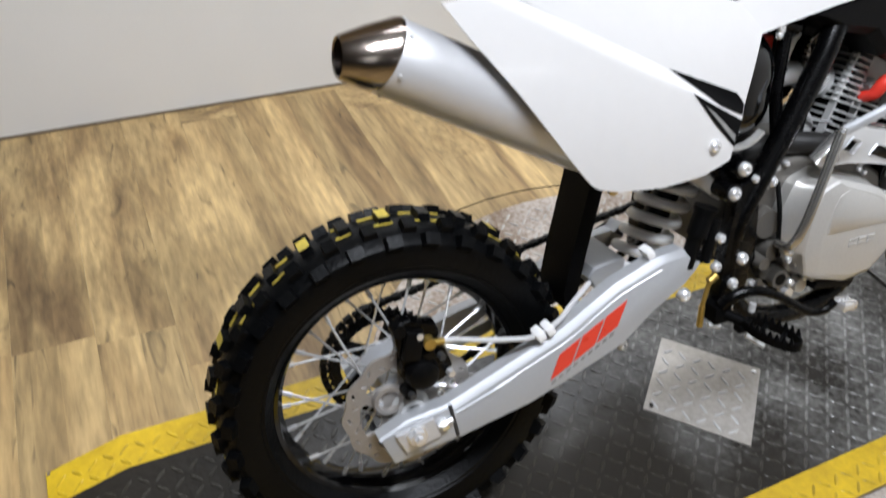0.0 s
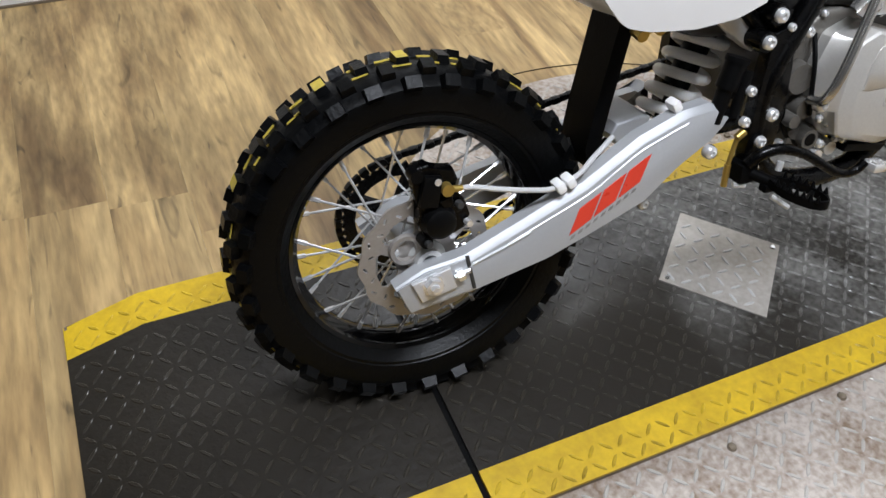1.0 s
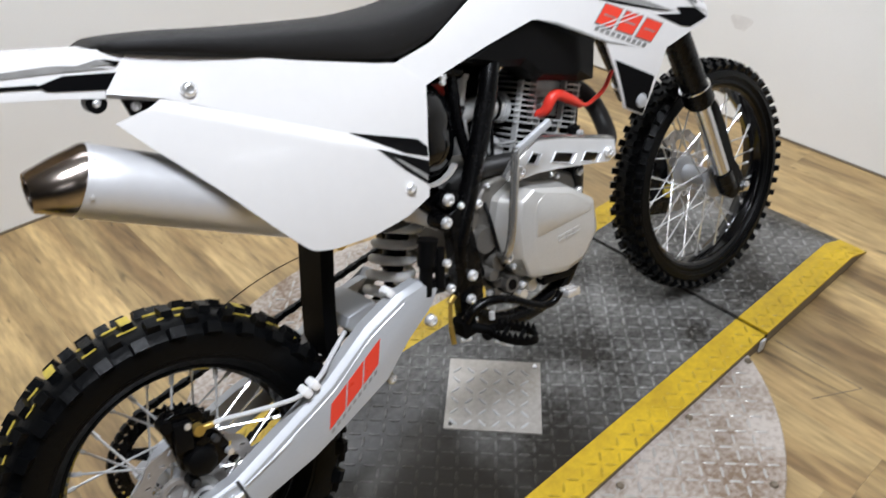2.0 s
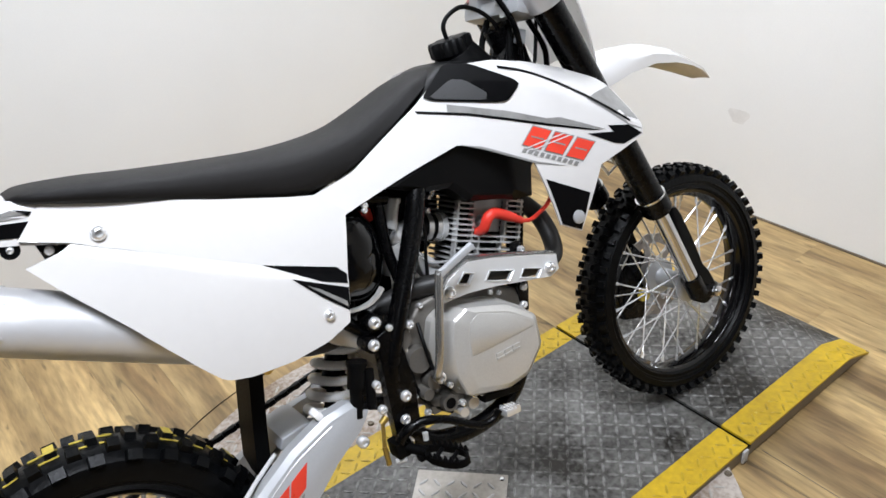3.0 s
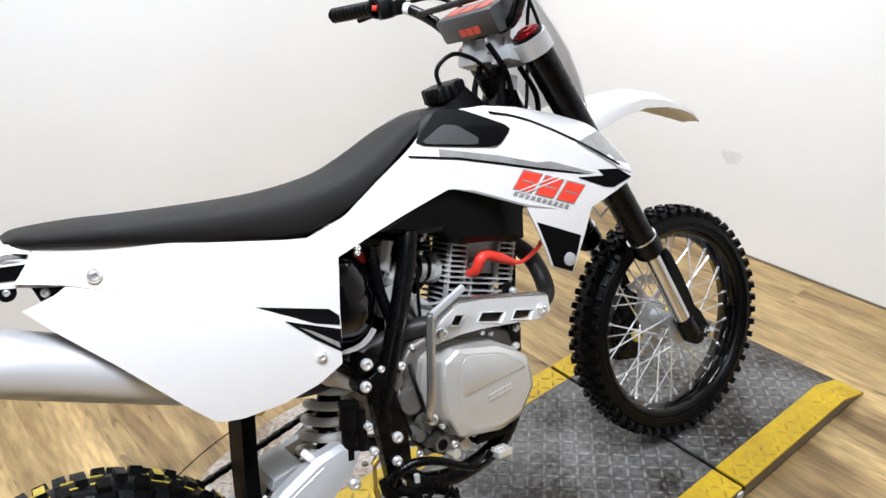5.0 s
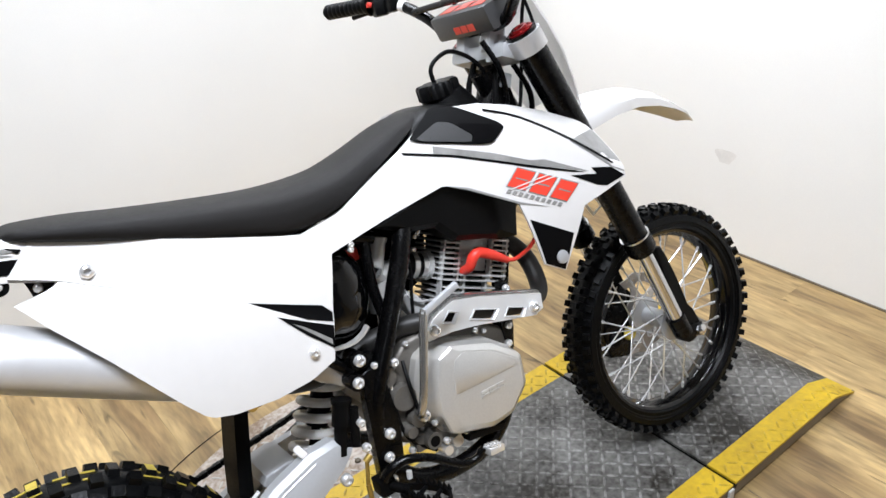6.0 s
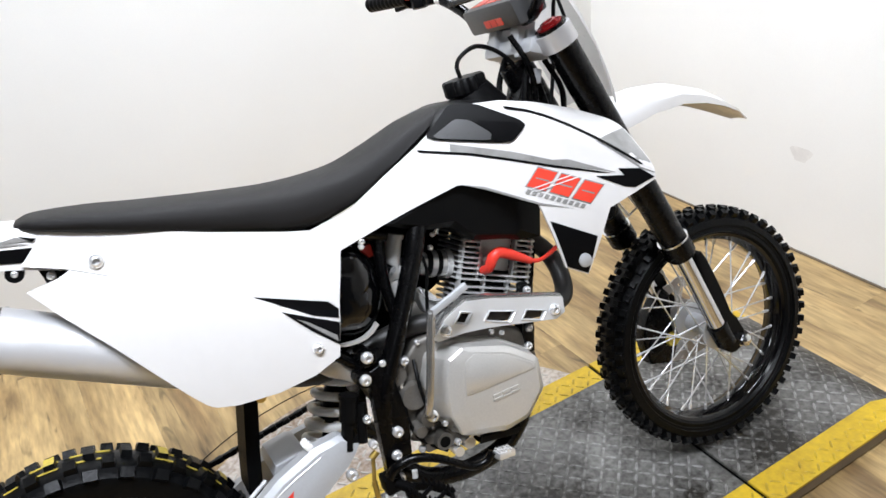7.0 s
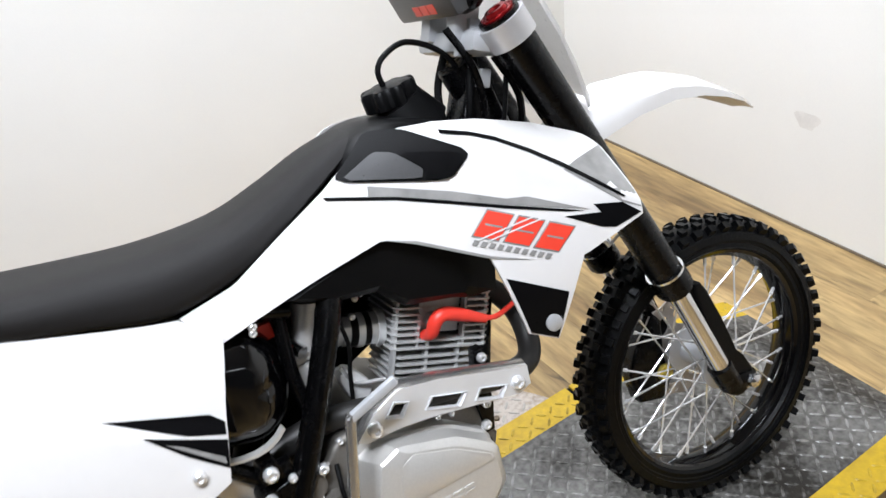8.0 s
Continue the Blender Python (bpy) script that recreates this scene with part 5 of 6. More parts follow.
def shroud_y(x, z):
    """Side of the shroud, flaring forward; above the crease it folds in over the tank."""
    u, w = x - 0.85, z - 0.72
    fold = max(0.0, z - (0.872 - 0.76 * (x - 0.848)))
    fold = fold * fold / (fold + 0.012)
    return -0.1632 - 0.2107 * u + 0.1376 * w - 0.1659 * u * u - 0.2613 * u * w + 0.9123 * w * w + 0.93 * fold


ST = [(0.476, 0.768), (0.547, 0.782), (0.614, 0.815), (0.686, 0.849), (0.728, 0.873), (0.768, 0.892), (0.803, 0.892), (0.844, 0.887), (0.911, 0.869), (0.981, 0.841), (1.046, 0.806), (1.061, 0.787), (1.060, 0.745), (1.058, 0.702)]
SB_ = [(0.508, 0.725), (0.575, 0.741), (0.637, 0.755), (0.729, 0.773), (0.765, 0.757), (0.850, 0.706), (0.910, 0.684), (0.969, 0.667), (1.017, 0.682), (1.057, 0.696)]
TAB = ([(0.848, 0.710), (0.971, 0.672)], [(0.874, 0.585), (0.914, 0.560)])
for s in (-1, 1):
    f = (lambda x, z: shroud_y(x, z)) if s < 0 else (lambda x, z: -shroud_y(x, z))
    bm = bmesh.new()
    shell(bm, ST, SB_, f, 56, 16, side=s)
    shell(bm, TAB[0], TAB[1], f, 16, 12, side=s)
    if s < 0:
        shroud = part("tank_shroud", bm, WHITE, bike, "white plastic tank shroud with grey, black and red graphics")
    else:
        part("tank_shroud", bm, WHITE, bike, "white plastic tank shroud")


def film(name, pts, material, lift=0.0014, label="", cuts=3):
    bm = bmesh.new()
    decal(bm, pts, shroud_y, lift, cuts)
    return part(name, bm, material, shroud, label)


film("top_stripe", [(0.845, 0.877), (0.881, 0.863), (0.911, 0.847), (0.946, 0.821), (0.979, 0.792), (1.010, 0.760), (1.040, 0.727), (1.036, 0.727), (1.006, 0.756), (0.975, 0.787), (0.943, 0.816), (0.909, 0.842), (0.880, 0.858), (0.845, 0.872)], BLACK_DECAL)
film("grey_flash", [(1.004, 0.786), (1.058, 0.786), (1.057, 0.706), (1.034, 0.720), (0.974, 0.784)], GREY_DECAL, 0.0008)
film("side_stripe", [(0.682, 0.843), (0.684, 0.838), (0.763, 0.813), (0.826, 0.787), (0.891, 0.759), (0.960, 0.732), (0.985, 0.725), (0.892, 0.763), (0.827, 0.791), (0.764, 0.817)], BLACK_DECAL)
film("grey_stripe", [(0.737, 0.839), (0.831, 0.802), (0.892, 0.772), (0.917, 0.767), (0.944, 0.750), (0.992, 0.724), (0.892, 0.763), (0.733, 0.827)], GREY_DECAL, 0.0008)
film("black_flash", [(0.996, 0.730), (1.033, 0.721), (1.055, 0.700), (1.018, 0.691), (1.000, 0.697), (0.955, 0.727), (1.006, 0.716)], BLACK_DECAL)
film("black_corner", [(0.860, 0.674), (0.938, 0.625), (0.913, 0.563), (0.876, 0.586)], BLACK_DECAL)
film("black_edge", [(0.731, 0.772), (0.766, 0.755), (0.850, 0.705), (0.905, 0.684), (0.850, 0.709), (0.767, 0.759)], GREY_DECAL)
bm = bmesh.new()
lathe(bm, (0.911, shroud_y(0.911, 0.589) - 0.001, 0.589), (0, -1, 0), [(0.0001, 0.003), (0.010, 0.0028), (0.0135, 0.001), (0.0135, -0.002)], 24)
part("shroud_button", bm, SATIN_ALU, shroud, "bright round shroud fastener")
# emblem as plain slanted red blocks
EO, EU, EW = Vector((0.836, 0.742)), Vector((0.103, -0.0585)), Vector((0.028, 0.0240))
for k in range(3):
    o = EO + EU * (k * 0.345)
    a, b = EU * 0.31, EW
    film("emblem_outline", [tuple(o - a * 0.04 - b * 0.06), tuple(o + a * 0.94 - b * 0.06), tuple(o + a * 0.94 + b * 1.06), tuple(o - a * 0.04 + b * 1.06)], GREY_DECAL, 0.0011, "", 2)
    film("red_emblem", [tuple(o), tuple(o + a * 0.90), tuple(o + a * 0.90 + b), tuple(o + b)], RED_DECAL, 0.0018, "red emblem bar", 2)
    o = o + EW * 0.46
    film("emblem_slit", [tuple(o + EU * 0.05), tuple(o + EU * 0.24), tuple(o + EU * 0.24 + EW * 0.07), tuple(o + EU * 0.05 + EW * 0.07)], GREY_DECAL, 0.0023, "", 1)
for k in range(2):
    o = EO + EU * (0.05 + 0.10 * k) - EW * 0.15
    film("white_slash", [tuple(o), tuple(o + EU * 0.03), tuple(o + EU * 0.45 + EW * 1.25), tuple(o + EU * 0.42 + EW * 1.25)], WHITE, 0.0026, "", 2)
for k in range(10):
    o = EO + EU * (0.04 + 0.092 * k) - EW * 0.36
    film("small_bar", [tuple(o), tuple(o + EU * 0.06), tuple(o + EU * 0.06 + EW * 0.22), tuple(o + EW * 0.22)], GREY_DECAL, 0.0016, "", 1)
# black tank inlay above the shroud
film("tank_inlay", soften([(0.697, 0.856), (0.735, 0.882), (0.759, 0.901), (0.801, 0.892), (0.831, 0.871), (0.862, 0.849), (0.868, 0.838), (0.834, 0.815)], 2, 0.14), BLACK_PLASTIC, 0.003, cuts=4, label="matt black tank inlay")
# reflection and recess shade of the inlay, painted as grey and black films
film("facet_sheen", soften([(0.708, 0.856), (0.758, 0.876), (0.780, 0.869), (0.807, 0.840), (0.801, 0.829)], 1, 0.12), PAD_GREY, 0.0065, cuts=6)
film("scoop_shade", soften([(0.782, 0.868), (0.851, 0.848), (0.861, 0.839), (0.834, 0.818), (0.804, 0.827), (0.809, 0.840)], 1, 0.2), BLACK_DECAL, 0.0065, cuts=4)


def cross_section(x, zt, zb, wt, wb, k=18, p=0.55, q=0.6):
    """A rounded ring across the bike at x."""
    out = []
    for i in range(k):
        a = 2 * math.pi * i / k
        c, s = math.cos(a), math.sin(a)
        w = wb + (wt - wb) * (s * 0.5 + 0.5)
        out.append((x, math.copysign(abs(c) ** p, c) * w, (zt + zb) / 2 + math.copysign(abs(s) ** q, s) * (zt - zb) / 2))
    return out


def loft(rows, k, cuts=4, **kw):
    rows = smooth_path([Vector(r[:3]) for r in rows], cuts), smooth_path([Vector((r[0], r[3], r[4])) for r in rows], cuts)
    bm = bmesh.new()
    skin(bm, [cross_section(a.x, a.y, a.z, b.y, b.z, k, **kw) for a, b in zip(*rows)])
    return bm


fuel_tank = part("fuel_tank", loft([(0.600, 0.752, 0.738, 0.06, 0.070), (0.69, 0.84, 0.720, 0.09, 0.095), (0.745, 0.89, 0.690, 0.085, 0.098), (0.80, 0.90, 0.668, 0.08, 0.098), (0.86, 0.885, 0.655, 0.078, 0.096), (0.90, 0.865, 0.66, 0.07, 0.09), (0.95, 0.845, 0.70, 0.06, 0.08)], 28, p=0.35, q=0.5), BLACK_PLASTIC, bike, "matt black plastic fuel tank")
TS = [(0.590, 0.742), (0.736, 0.790), (0.828, 0.745), (0.890, 0.700), (0.876, 0.634), (0.833, 0.640), (0.806, 0.651), (0.741, 0.668), (0.708, 0.703), (0.654, 0.713)]
TF = [(0.606, 0.742), (0.736, 0.771), (0.815, 0.728), (0.826, 0.722), (0.830, 0.662), (0.822, 0.656), (0.803, 0.662), (0.744, 0.680), (0.712, 0.714), (0.656, 0.723)]
bm = bmesh.new()
for s in (-1, 1):
    skin(bm, [ring(TS, s * 0.05), ring(TS, s * 0.101), ring([((a + 3 * c) / 4, (b + 3 * e) / 4) for (a, b), (c, e) in zip(TS, TF)], s * 0.113), ring(TF, s * 0.116)])
part("tank_side", bm, BLACK_PLASTIC, fuel_tank, "", 20)
bm = bmesh.new()
rod(bm, (0.862, 0.0, 0.865), (0.846, 0.0, 0.908), 0.056, 0.040, 28)
part("filler_neck", bm, BLACK_PLASTIC, bike)
bm = bmesh.new()
ca = Vector((-0.10, 0, 0.995)).normalized()
cb = Vector((0.846, 0.003, 0.905))
cu, cv = Vector((0.995, 0, 0.10)), Vector((0, 1, 0))
prof = []
for k in range(64):
    a = 2 * math.pi * k / 64
    prof.append((math.cos(a), math.sin(a), 0.0380 + 0.0050 * max(-0.7, min(0.6, 1.6 * math.cos(a * 8)))))
rings = [[cb + ca * h + (cu * c + cv * s) * (r + dr) for c, s, r in prof] for h, dr in ((0.0, -0.002), (0.002, 0.0), (0.024, 0.0), (0.028, -0.003), (0.029, -0.012))]
skin(bm, rings)
part("fuel_cap", bm, BLACK_PLASTIC, bike, "black ribbed fuel cap")
bm = bmesh.new()
tube(bm, [(0.838, 0, 0.930), (0.836, 0.0, 0.955), (0.852, 0, 0.972), (0.886, 0, 0.980), (0.929, 0, 0.958), (0.955, 0, 0.92), (0.965, 0.01, 0.86)], 0.0042, 8)
part("vent_hose", bm, BLACK_PLASTIC, bike)
SEAT = [(0.084, 0.893, 0.885, 0.046, 0.060), (0.108, 0.897, 0.876, 0.070, 0.080), (0.18, 0.888, 0.852, 0.090, 0.096), (0.255, 0.874, 0.828, 0.090, 0.104), (0.38, 0.854, 0.790, 0.086, 0.110), (0.47, 0.844, 0.766, 0.080, 0.112), (0.563, 0.846, 0.782, 0.066, 0.110), (0.632, 0.864, 0.814, 0.052, 0.104), (0.704, 0.888, 0.854, 0.042, 0.094), (0.750, 0.896, 0.880, 0.036, 0.075), (0.768, 0.896, 0.890, 0.03, 0.055)]
part("seat", loft(SEAT, 32), VINYL, bike, "black grained vinyl seat")

# rear fender
bm = bmesh.new()
rings = []
for x, z, w, d in ((0.20, 0.858, 0.060, 0.060), (0.14, 0.878, 0.068, 0.068), (0.08, 0.893, 0.070, 0.062), (0.03, 0.903, 0.070, 0.058), (-0.03, 0.914, 0.070, 0.055), (-0.10, 0.928, 0.068, 0.048), (-0.20, 0.946, 0.062, 0.030), (-0.27, 0.956, 0.050, 0.014)):
    rings.append([(x, -w, z - d), (x, -w, z - 0.016), (x, -w * 0.86, z - 0.003), (x, 0, z), (x, w * 0.86, z - 0.003), (x, w, z - 0.016), (x, w, z - d), (x, w - 0.005, z - d), (x, w - 0.005, z - 0.020), (x, 0, z - 0.006), (x, -w + 0.005, z - 0.020), (x, -w + 0.005, z - d)])
skin(bm, rings)
fender = part("rear_fender", bm, WHITE, bike, "white rear fender with black stripes")
tail_y = lambda x, z: -0.0704
for pts, mt in (([(0.100, 0.858), (0.083, 0.841), (0.018, 0.857), (0.010, 0.866), (0.040, 0.870)], BLACK_DECAL), ([(0.010, 0.868), (-0.068, 0.884), (-0.068, 0.880), (0.014, 0.862)], BLACK_DECAL), ([(0.100, 0.863), (0.040, 0.874), (-0.068, 0.890), (-0.068, 0.895), (0.030, 0.884), (0.050, 0.879)], GREY_DECAL), ([(0.052, 0.876), (0.083, 0.878), (0.100, 0.868)], GREY_DECAL), ([(0.086, 0.878), (0.107, 0.869), (0.100, 0.865)], BLACK_DECAL)):
    bm = bmesh.new()
    decal(bm, pts, tail_y, 0.001)
    part("tail_stripe", bm, mt, fender)
bm = bmesh.new()
rod(bm, (0.066, -0.045, 0.829), (0.066, -0.066, 0.829), 0.0125, seg=20)
part("rubber_grommet", bm, RUBBER, bike)
bolt(0.066, -0.067, 0.829, 0.6)
bm = bmesh.new()
slab(bm, [(0.094, 0.832), (0.15, 0.825), (0.15, 0.79), (0.100, 0.803)], -0.066, -0.056, bevel=0.002)
part("tail_bracket", bm, GLOSS_BLACK, bike)
bolt(0.109, -0.067, 0.813, 0.8)

# fork, triple clamps, bars
FD = Vector((0.206, 0, -0.491)).normalized()
STEER = Matrix.Translation((0.965, 0, 0.88)) @ Matrix.Rotation(radians(-2.0), 4, Vector((-0.385, 0, 0.923))) @ Matrix.Translation((-0.965, 0, -0.88))
steered = [front]
for s in (-1, 1):
    y = 0.092 * s
    top, mid, low = Vector((0.985, y, 0.988)), Vector((1.191, y, 0.497)), Vector((1.266, y, 0.292))
    bm = bmesh.new()
    rod(bm, top, mid, 0.0295, 0.0275, seg=28)
    rod(bm, mid - FD * 0.035, mid - FD * 0.003, 0.0315, seg=28)
    rod(bm, mid - FD * 0.004, mid + FD * 0.004, 0.0275, seg=28)
    leg = part("fork_leg", bm, GLOSS_BLACK, bike, "gloss black upper fork tube")
    steered.append(leg)
    bm = bmesh.new()
    rod(bm, mid - FD * 0.041, mid - FD * 0.037, 0.0320, seg=28)
    part("dust_ring", bm, CHROME, leg)
    bm = bmesh.new()
    rod(bm, mid, low, 0.0174, seg=28)
    part("fork_slider", bm, CHROME, leg, "chrome fork slider")
    bm = bmesh.new()
    box(bm, (1.299, y, 0.275), (0.046, 0.034, 0.034), pose(0, 0, 0, 0, 10, 0).to_3x3(), bevel=0.012)
    rod(bm, low - FD * 0.03, low + FD * 0.02, 0.0215, seg=24)
    part("axle_lug", bm, GLOSS_BLACK, leg)
    bm = bmesh.new()
    slab(bm, soften([(1.215, 0.494), (1.239, 0.490), (1.270, 0.397), (1.290, 0.327), (1.320, 0.292), (1.314, 0.257), (1.282, 0.246), (1.256, 0.264), (1.262, 0.317), (1.240, 0.402)], 1, 0.2), y - 0.011, y + 0.011, bevel=0.005)
    part("fork_guard", bm, BLACK_PLASTIC, leg, "black plastic fork guard")
    bm = bmesh.new()
    rod(bm, top - FD * 0.003, top + FD * 0.008, 0.0240, seg=24)
    lathe(bm, top - FD * 0.003, -FD, [(0.0001, 0.0015), (0.008, 0.002), (0.0095, 0.005), (0.0150, 0.005), (0.0165, 0.0005)], 24)
    part("fork_cap", bm, RED_ANODISED, leg, "red anodised fork cap")
    bm = bmesh.new()
    rod(bm, top + FD * 0.006, top + FD * 0.040, 0.0345, seg=28)
    part("clamp_ring", bm, MUFFLER_SILVER, leg, "silver clamp ring")
bm = bmesh.new()
lathe(bm, (1.308, -0.106, 0.271), (0, -1, 0), [(0.0001, 0.014), (0.007, 0.0135), (0.0125, 0.010), (0.013, 0.0), (0.017, -0.001), (0.017, -0.004)], 6)
steered.append(part("front_axle_nut", bm, CHROME, bike))
rk = pose(0, 0, 0, 0, 20.5, 0).to_3x3()
bm = bmesh.new()
box(bm, (0.975, 0, 0.952), (0.07, 0.17, 0.030), rk, bevel=0.010)
part("upper_triple_clamp", bm, SATIN_ALU, bike, "silver upper triple clamp")
bm = bmesh.new()
box(bm, (1.040, 0, 0.775), (0.07, 0.20, 0.035), rk, bevel=0.012)
part("lower_triple_clamp", bm, GLOSS_BLACK, bike)
for s in (-1, 1):
    bm = bmesh.new()
    box(bm, (0.958, s * 0.04, 0.985), (0.036, 0.03, 0.05), rk, bevel=0.006)
    part("bar_clamp", bm, SATIN_ALU, bike, "silver handlebar clamp")
bm = bmesh.new()
tube(bm, [(0.862, 0.41, 1.116), (0.905, 0.30, 1.108), (0.930, 0.215, 1.090), (0.945, 0.15, 1.055), (0.955, 0.09, 1.012), (0.958, 0.0, 1.006), (0.955, -0.09, 1.012), (0.945, -0.15, 1.055), (0.930, -0.215, 1.090), (0.905, -0.30, 1.108), (0.862, -0.41, 1.116)], 0.0112, 14)
tube(bm, [(0.935, 0.17, 1.068), (0.935, -0.17, 1.068)], 0.0065, 10, 0)
bars = part("handlebar", bm, GLOSS_BLACK, bike, "black motocross handlebar")
for s in (-1, 1):
    e0, e1 = Vector((0.864, s * 0.402, 1.115)), Vector((0.908, s * 0.292, 1.107))
    bm = bmesh.new()
    tube(bm, [e0.lerp(e1, k / 60) for k in range(61)], [0.0166 if k % 6 < 4 else 0.0154 for k in range(61)], 18, 0)
    rod(bm, e1, e1 + (e1 - e0).normalized() * 0.006, 0.024, seg=18)
    part("grip", bm, RUBBER, bars, "ribbed rubber grip")
    bm = bmesh.new()
    c = Vector((0.915, s * 0.262, 1.098))
    box(bm, c, (0.034, 0.042, 0.04), pose(0, 0, 0, 0, 0, s * -20).to_3x3(), bevel=0.006)
    box(bm, Vector((0.925, s * 0.225, 1.094)), (0.03, 0.03, 0.03), bevel=0.006)
    tube(bm, [(0.935, s * 0.235, 1.10), (0.965, s * 0.26, 1.10), (0.955, s * 0.33, 1.098), (0.925, s * 0.41, 1.094)], [0.007, 0.006, 0.005, 0.006], 8)
    part("lever_perch", bm, BLACK_PLASTIC, bars, "black switch housing and lever")
    bm = bmesh.new()
    rod(bm, (0.897, s * 0.268, 1.104), (0.889, s * 0.270, 1.106), 0.0055, seg=12)
    part("kill_button", bm, RED_RUBBER, bars, "small red button")
    bm = bmesh.new()
    rod(bm, (0.9315, s * 0.207, 1.088), (0.935, s * 0.195, 1.083), 0.0125, seg=16)
    part("bar_band", bm, SPRING_WHITE, bars)
    bm = bmesh.new()
    tube(bm, [(0.945, s * 0.23, 1.10), (0.985, s * 0.16, 1.09), (1.01, s * 0.08, 1.03), (1.01, s * 0.045, 0.93), (0.985, s * 0.04, 0.84), (0.95, s * 0.03, 0.78)], 0.0036, 8)
    part("control_cable", bm, BLACK_PLASTIC, bars)
pr_ = pose(0, 0, 0, 0, -18, 0).to_3x3()
bm = bmesh.new()
box(bm, (0.952, 0, 1.030), (0.066, 0.180, 0.050), pr_, bevel=0.009)
pad = part("bar_pad", bm, PAD_GREY, bars, "grey-black handlebar pad with red blocks")
PADM = Matrix.Translation((0.952, 0, 1.030)) @ pr_.to_4x4()
for k in range(3):
    for c, size in (((-0.004, -0.050 + k * 0.050, 0.0254), (0.028, 0.038, 0.001)), ((-0.0334, -0.030 + k * 0.022, -0.008), (0.001, 0.019, 0.014))):
        bm = bmesh.new()
        box(bm, c, size)
        bmesh.ops.transform(bm, matrix=PADM, verts=bm.verts)
        part("red_block", bm, RED_DECAL, pad)
bm = bmesh.new()
tube(bm, [(0.99, -0.03, 1.0), (1.0, -0.05, 1.03), (1.012, -0.02, 1.055), (1.01, 0.03, 1.03), (0.99, 0.05, 0.99)], 0.004, 8)
tube(bm, [(0.958, 0.02, 0.96), (0.93, 0.03, 0.90), (0.92, 0.02, 0.84)], 0.006, 8)
tube(bm, [(0.968, -0.02, 0.95), (0.945, -0.03, 0.88), (0.93, -0.02, 0.82)], 0.006, 8)
part("wiring_loom", bm, BLACK_PLASTIC, bike)
for pts in ([(0.925, -0.05, 0.985), (0.945, -0.06, 0.93), (0.955, -0.05, 0.87), (0.94, -0.05, 0.82)], [(0.97, 0.05, 0.97), (1.005, 0.06, 0.90), (1.01, 0.05, 0.84)], [(0.99, -0.045, 0.93), (1.012, -0.05, 0.87), (1.01, -0.04, 0.81)]):
    bm = bmesh.new()
    tube(bm, pts, 0.0055, 8)
    part("cable", bm, GLOSS_BLACK, bike)
bm = bmesh.new()
slab(bm, [(0.915, 0.83), (0.95, 0.905), (0.985, 0.90), (1.005, 0.80), (0.96, 0.78)], -0.03, 0.03, bevel=0.008)
part("steering_head_gusset", bm, GLOSS_BLACK, bike)
for x, y, z in ((0.945, -0.045, 0.955), (0.99, -0.05, 0.945), (0.962, -0.055, 0.975), (0.968, -0.040, 0.905)):
    bm = bmesh.new()
    box(bm, (x, y, z), (0.017, 0.016, 0.026), rk, bevel=0.003)
    part("clamp_bolt_boss", bm, SATIN_ALU, bike)
bm = bmesh.new()
tube(bm, [(1.005, -0.085, 1.06), (1.015, -0.09, 1.01), (1.035, -0.085, 0.93)], 0.0032, 8)
part("front_brake_hose", bm, BLACK_PLASTIC, bike)

# bracket and round cover behind the shroud tab
bm = bmesh.new()
tube(bm, [(1.078, -0.060, 0.640), (1.100, -0.066, 0.652), (1.124, -0.066, 0.612), (1.104, -0.060, 0.598), (1.078, -0.060, 0.640)], 0.0034, 8, 0)
part("hose_guide", bm, POLISHED, bike, "small bright wire hose guide")
bm = bmesh.new()
lathe(bm, (1.052, -0.050, 0.628), (-0.25, -1, 0.1), [(0.0001, 0.022), (0.020, 0.020), (0.026, 0.012), (0.029, 0.010), (0.029, 0.004), (0.024, 0.0), (0.022, -0.03)], 28)
part("round_cover", bm, GLOSS_BLACK, bike, "round gloss black cover behind the shroud")

# front caliper on the far side
bm = bmesh.new()
slab(bm, [(1.192, 0.302), (1.172, 0.256), (1.184, 0.190), (1.243, 0.172), (1.264, 0.215), (1.246, 0.262), (1.262, 0.335), (1.246, 0.358), (1.222, 0.330)], 0.060, 0.096, bevel=0.006)
front_caliper = part("front_caliper", bm, GLOSS_BLACK, bike, "black front brake caliper")
bm = bmesh.new()
lathe(bm, (1.205, 0.060, 0.232), (0, -1, 0), [(0.0001, 0.008), (0.014, 0.0075), (0.019, 0.004), (0.020, -0.002)], 22)
part("piston_cap", bm, BLACK_PLASTIC, front_caliper)
bm = bmesh.new()
rod(bm, (1.246, 0.058, 0.232), (1.246, 0.050, 0.232), 0.017, 0.015, 16)
part("caliper_tag", bm, YELLOW_MARK, front_caliper, "yellow caliper tag")
bm = bmesh.new()
tube(bm, [(1.235, 0.085, 0.35), (1.205, 0.105, 0.43), (1.165, 0.108, 0.53), (1.115, 0.105, 0.66), (1.07, 0.09, 0.78)], 0.004, 8)
part("caliper_hose", bm, BLACK_PLASTIC, front_caliper)

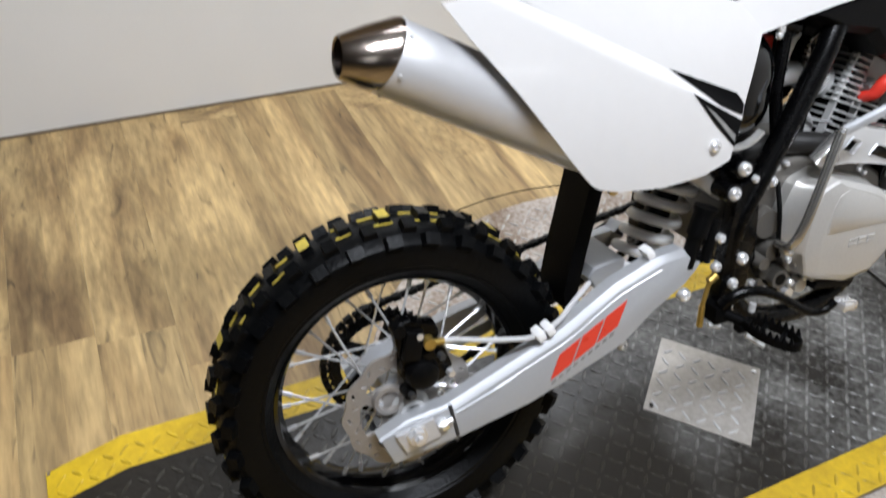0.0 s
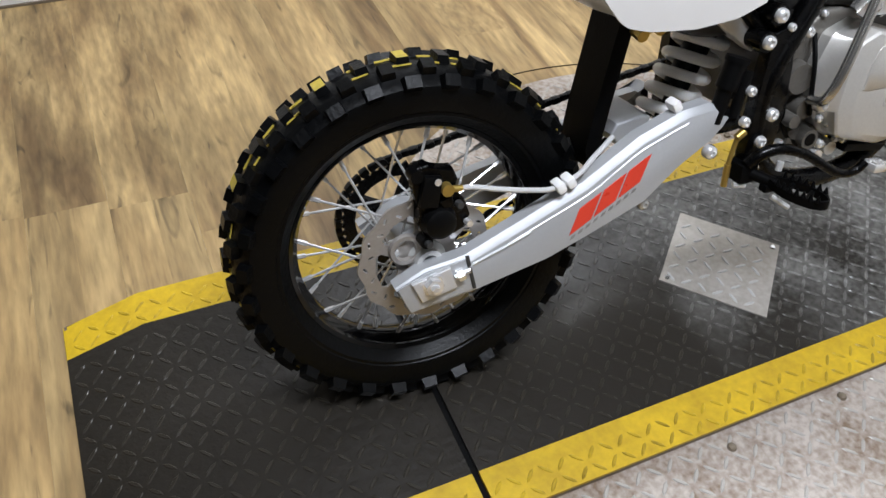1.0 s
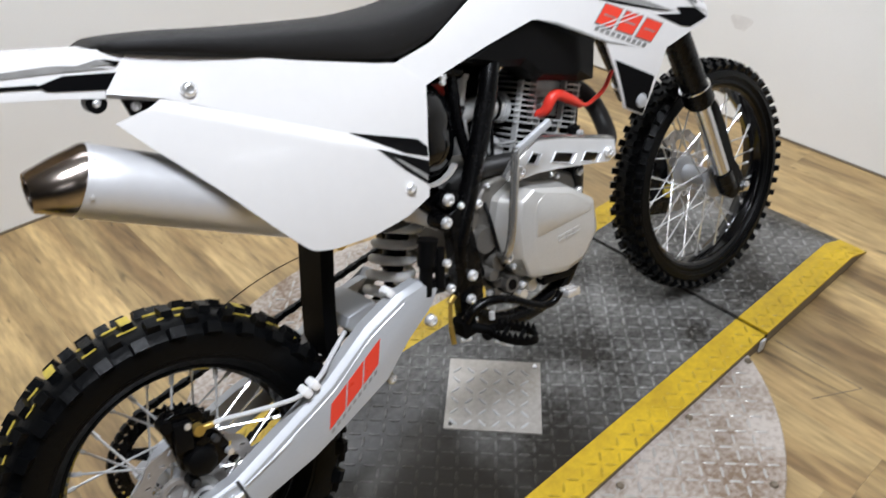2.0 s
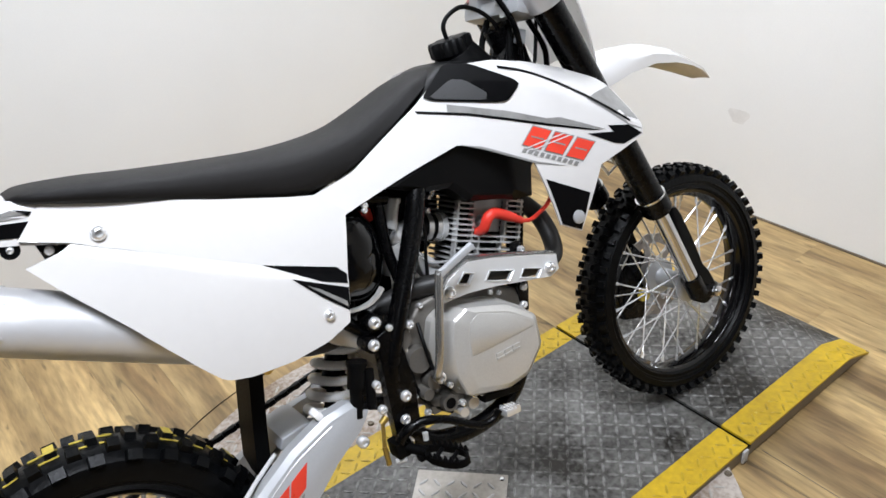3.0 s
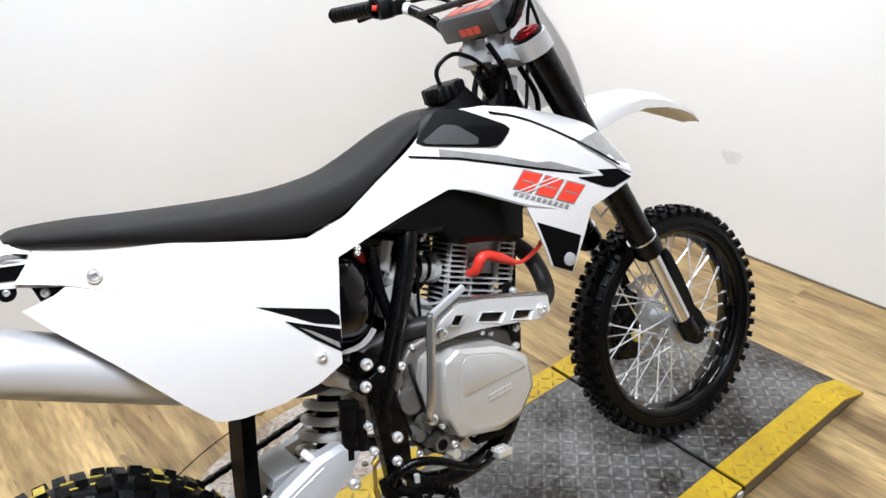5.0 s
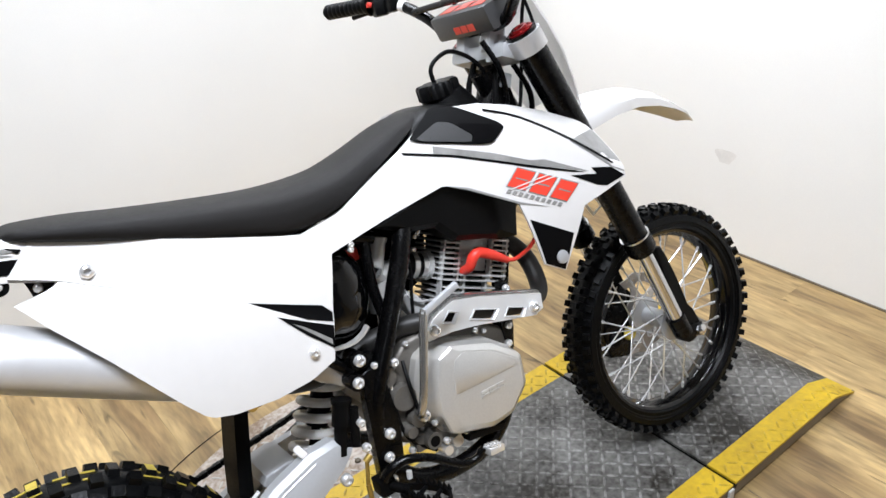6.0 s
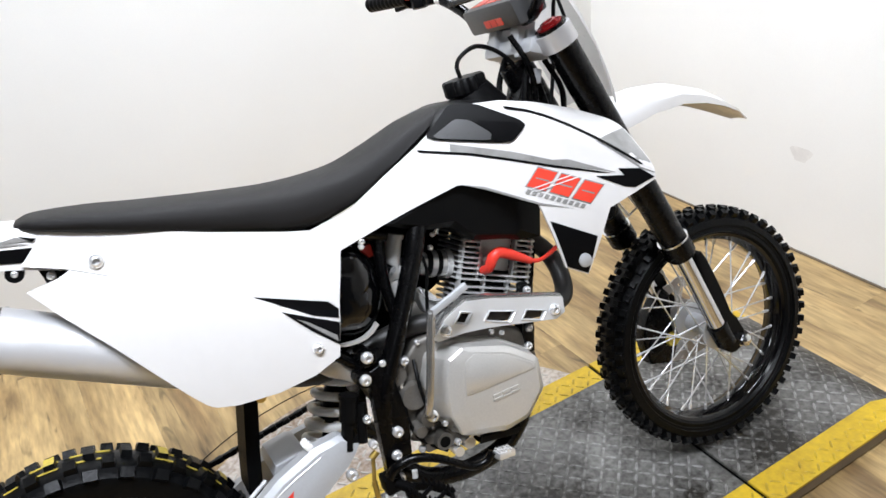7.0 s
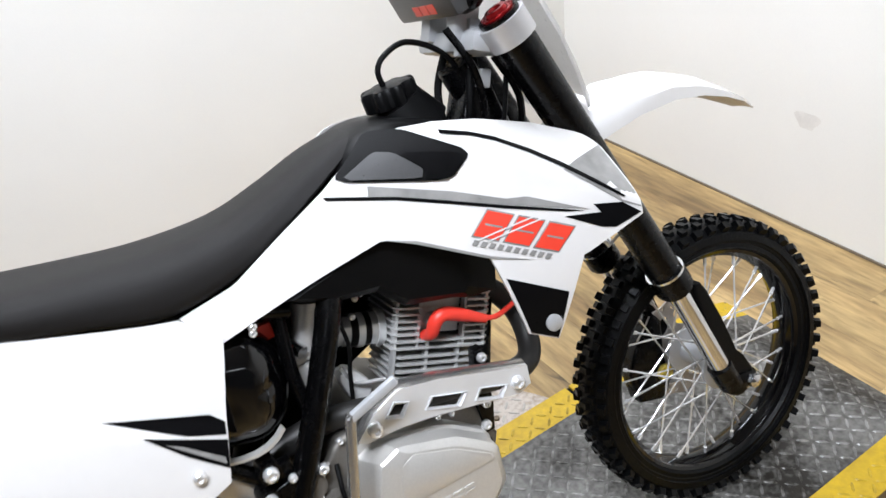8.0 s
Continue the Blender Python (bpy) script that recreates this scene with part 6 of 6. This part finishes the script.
# front fender and number plate
bm = bmesh.new()
rings = []
for x, z, w, d in ((0.995, 0.715, 0.050, 0.022), (1.06, 0.780, 0.060, 0.040), (1.13, 0.818, 0.066, 0.052), (1.20, 0.832, 0.068, 0.052), (1.27, 0.826, 0.067, 0.044), (1.33, 0.804, 0.064, 0.034), (1.38, 0.774, 0.058, 0.022), (1.425, 0.742, 0.048, 0.012), (1.466, 0.710, 0.024, 0.006)):
    rings.append([(x, -w, z - d), (x, -w * 0.98, z - d * 0.55), (x, -w * 0.72, z - d * 0.12 - 0.001), (x, 0, z), (x, w * 0.72, z - d * 0.12 - 0.001), (x, w * 0.98, z - d * 0.55), (x, w, z - d), (x, w - 0.004, z - d), (x, w * 0.66, z - d * 0.16 - 0.004), (x, 0, z - 0.004), (x, -w * 0.66, z - d * 0.16 - 0.004), (x, -w + 0.004, z - d)])
skin(bm, rings)
steered.append(part("front_fender", bm, WHITE, bike, "white front fender"))
front_caliper.matrix_basis = Matrix.Translation((0.004, 0, 0.015))
for o in steered + [front_caliper]:
    o.matrix_basis = STEER @ o.matrix_basis
bm = bmesh.new()
rings = []
for f in (0, 0.25, 0.5, 0.75, 1.0):
    c = Vector((1.052, 0, 1.055)).lerp(Vector((1.128, 0, 0.83)), f)
    w = 0.080 + 0.022 * math.sin(f * math.pi)
    rings.append([(c.x - 0.022, -w, c.z - 0.008), (c.x - 0.002, -w * 0.7, c.z), (c.x + 0.010, 0, c.z + 0.003), (c.x - 0.002, w * 0.7, c.z), (c.x - 0.022, w, c.z - 0.008), (c.x - 0.026, w, c.z - 0.008), (c.x - 0.006, w * 0.7, c.z), (c.x + 0.006, 0, c.z + 0.003), (c.x - 0.006, -w * 0.7, c.z), (c.x - 0.026, -w, c.z - 0.008)])
skin(bm, rings)
part("number_plate", bm, THIN_WHITE, bike, "blank white front number plate")

# round seam cut into the floor beyond the turntable
bm = bmesh.new()
pts = [(0.60 + 0.69 * math.cos(radians(a)), 0.0 + 0.69 * math.sin(radians(a)), FLOOR + 0.0004) for a in range(40, 126, 3)]
tube(bm, pts, 0.0016, 6, 0)
tagged(part("floor_seam", bm, BLACK_PLASTIC, None), "thin curved dark seam in the plank floor", "seam", kind="structure")

for a, b in (((1.259, -0.340), (1.257, -0.544)), ((1.257, -0.544), (1.150, -0.485))):
    bm = bmesh.new()
    tube(bm, [(a[0], a[1], FLOOR + 0.0004), (b[0], b[1], FLOOR + 0.0002)], 0.0009, 6, 0)
    tagged(part("floor_seam", bm, SKIRT_BROWN, None), "thin straight dark seam in the plank floor beside the platform", "seam", kind="structure")

# floor planks last
bm = bmesh.new()
box(bm, ((X0 + X1) / 2, (Y0 + Y1) / 2, FLOOR - 0.06), (X1 - X0, Y1 - Y0, 0.10))
floor = tagged(part("floor", bm, BLACK_PLASTIC, None), "light oak vinyl plank floor with dark grain", "floor", kind="structure")
PW, PL = 0.152, 1.22
bm = bmesh.new()
box(bm, (0, 0, -0.006), (PW - 0.0003, PL - 0.0003, 0.012))
plank = None
rng = random.Random(4)
cols = int((X1 - X0) / PW) + 1
for i in range(cols):
    off = rng.random() * PL
    y = Y0 - off
    while y < Y1:
        a, b = max(y, Y0), min(y + PL, Y1)
        if b - a > 0.01:
            x = X1 - PW * (i + 0.5)
            m = Matrix.Translation((x, (a + b) / 2, FLOOR)) @ Matrix.Diagonal((1, (b - a) / PL, 1, 1))
            if plank is None:
                plank = part("plank", bm, WOOD, floor)
                o = plank
            else:
                o = again("plank", plank, Matrix(), floor)
            o.matrix_local = m
        y += PL
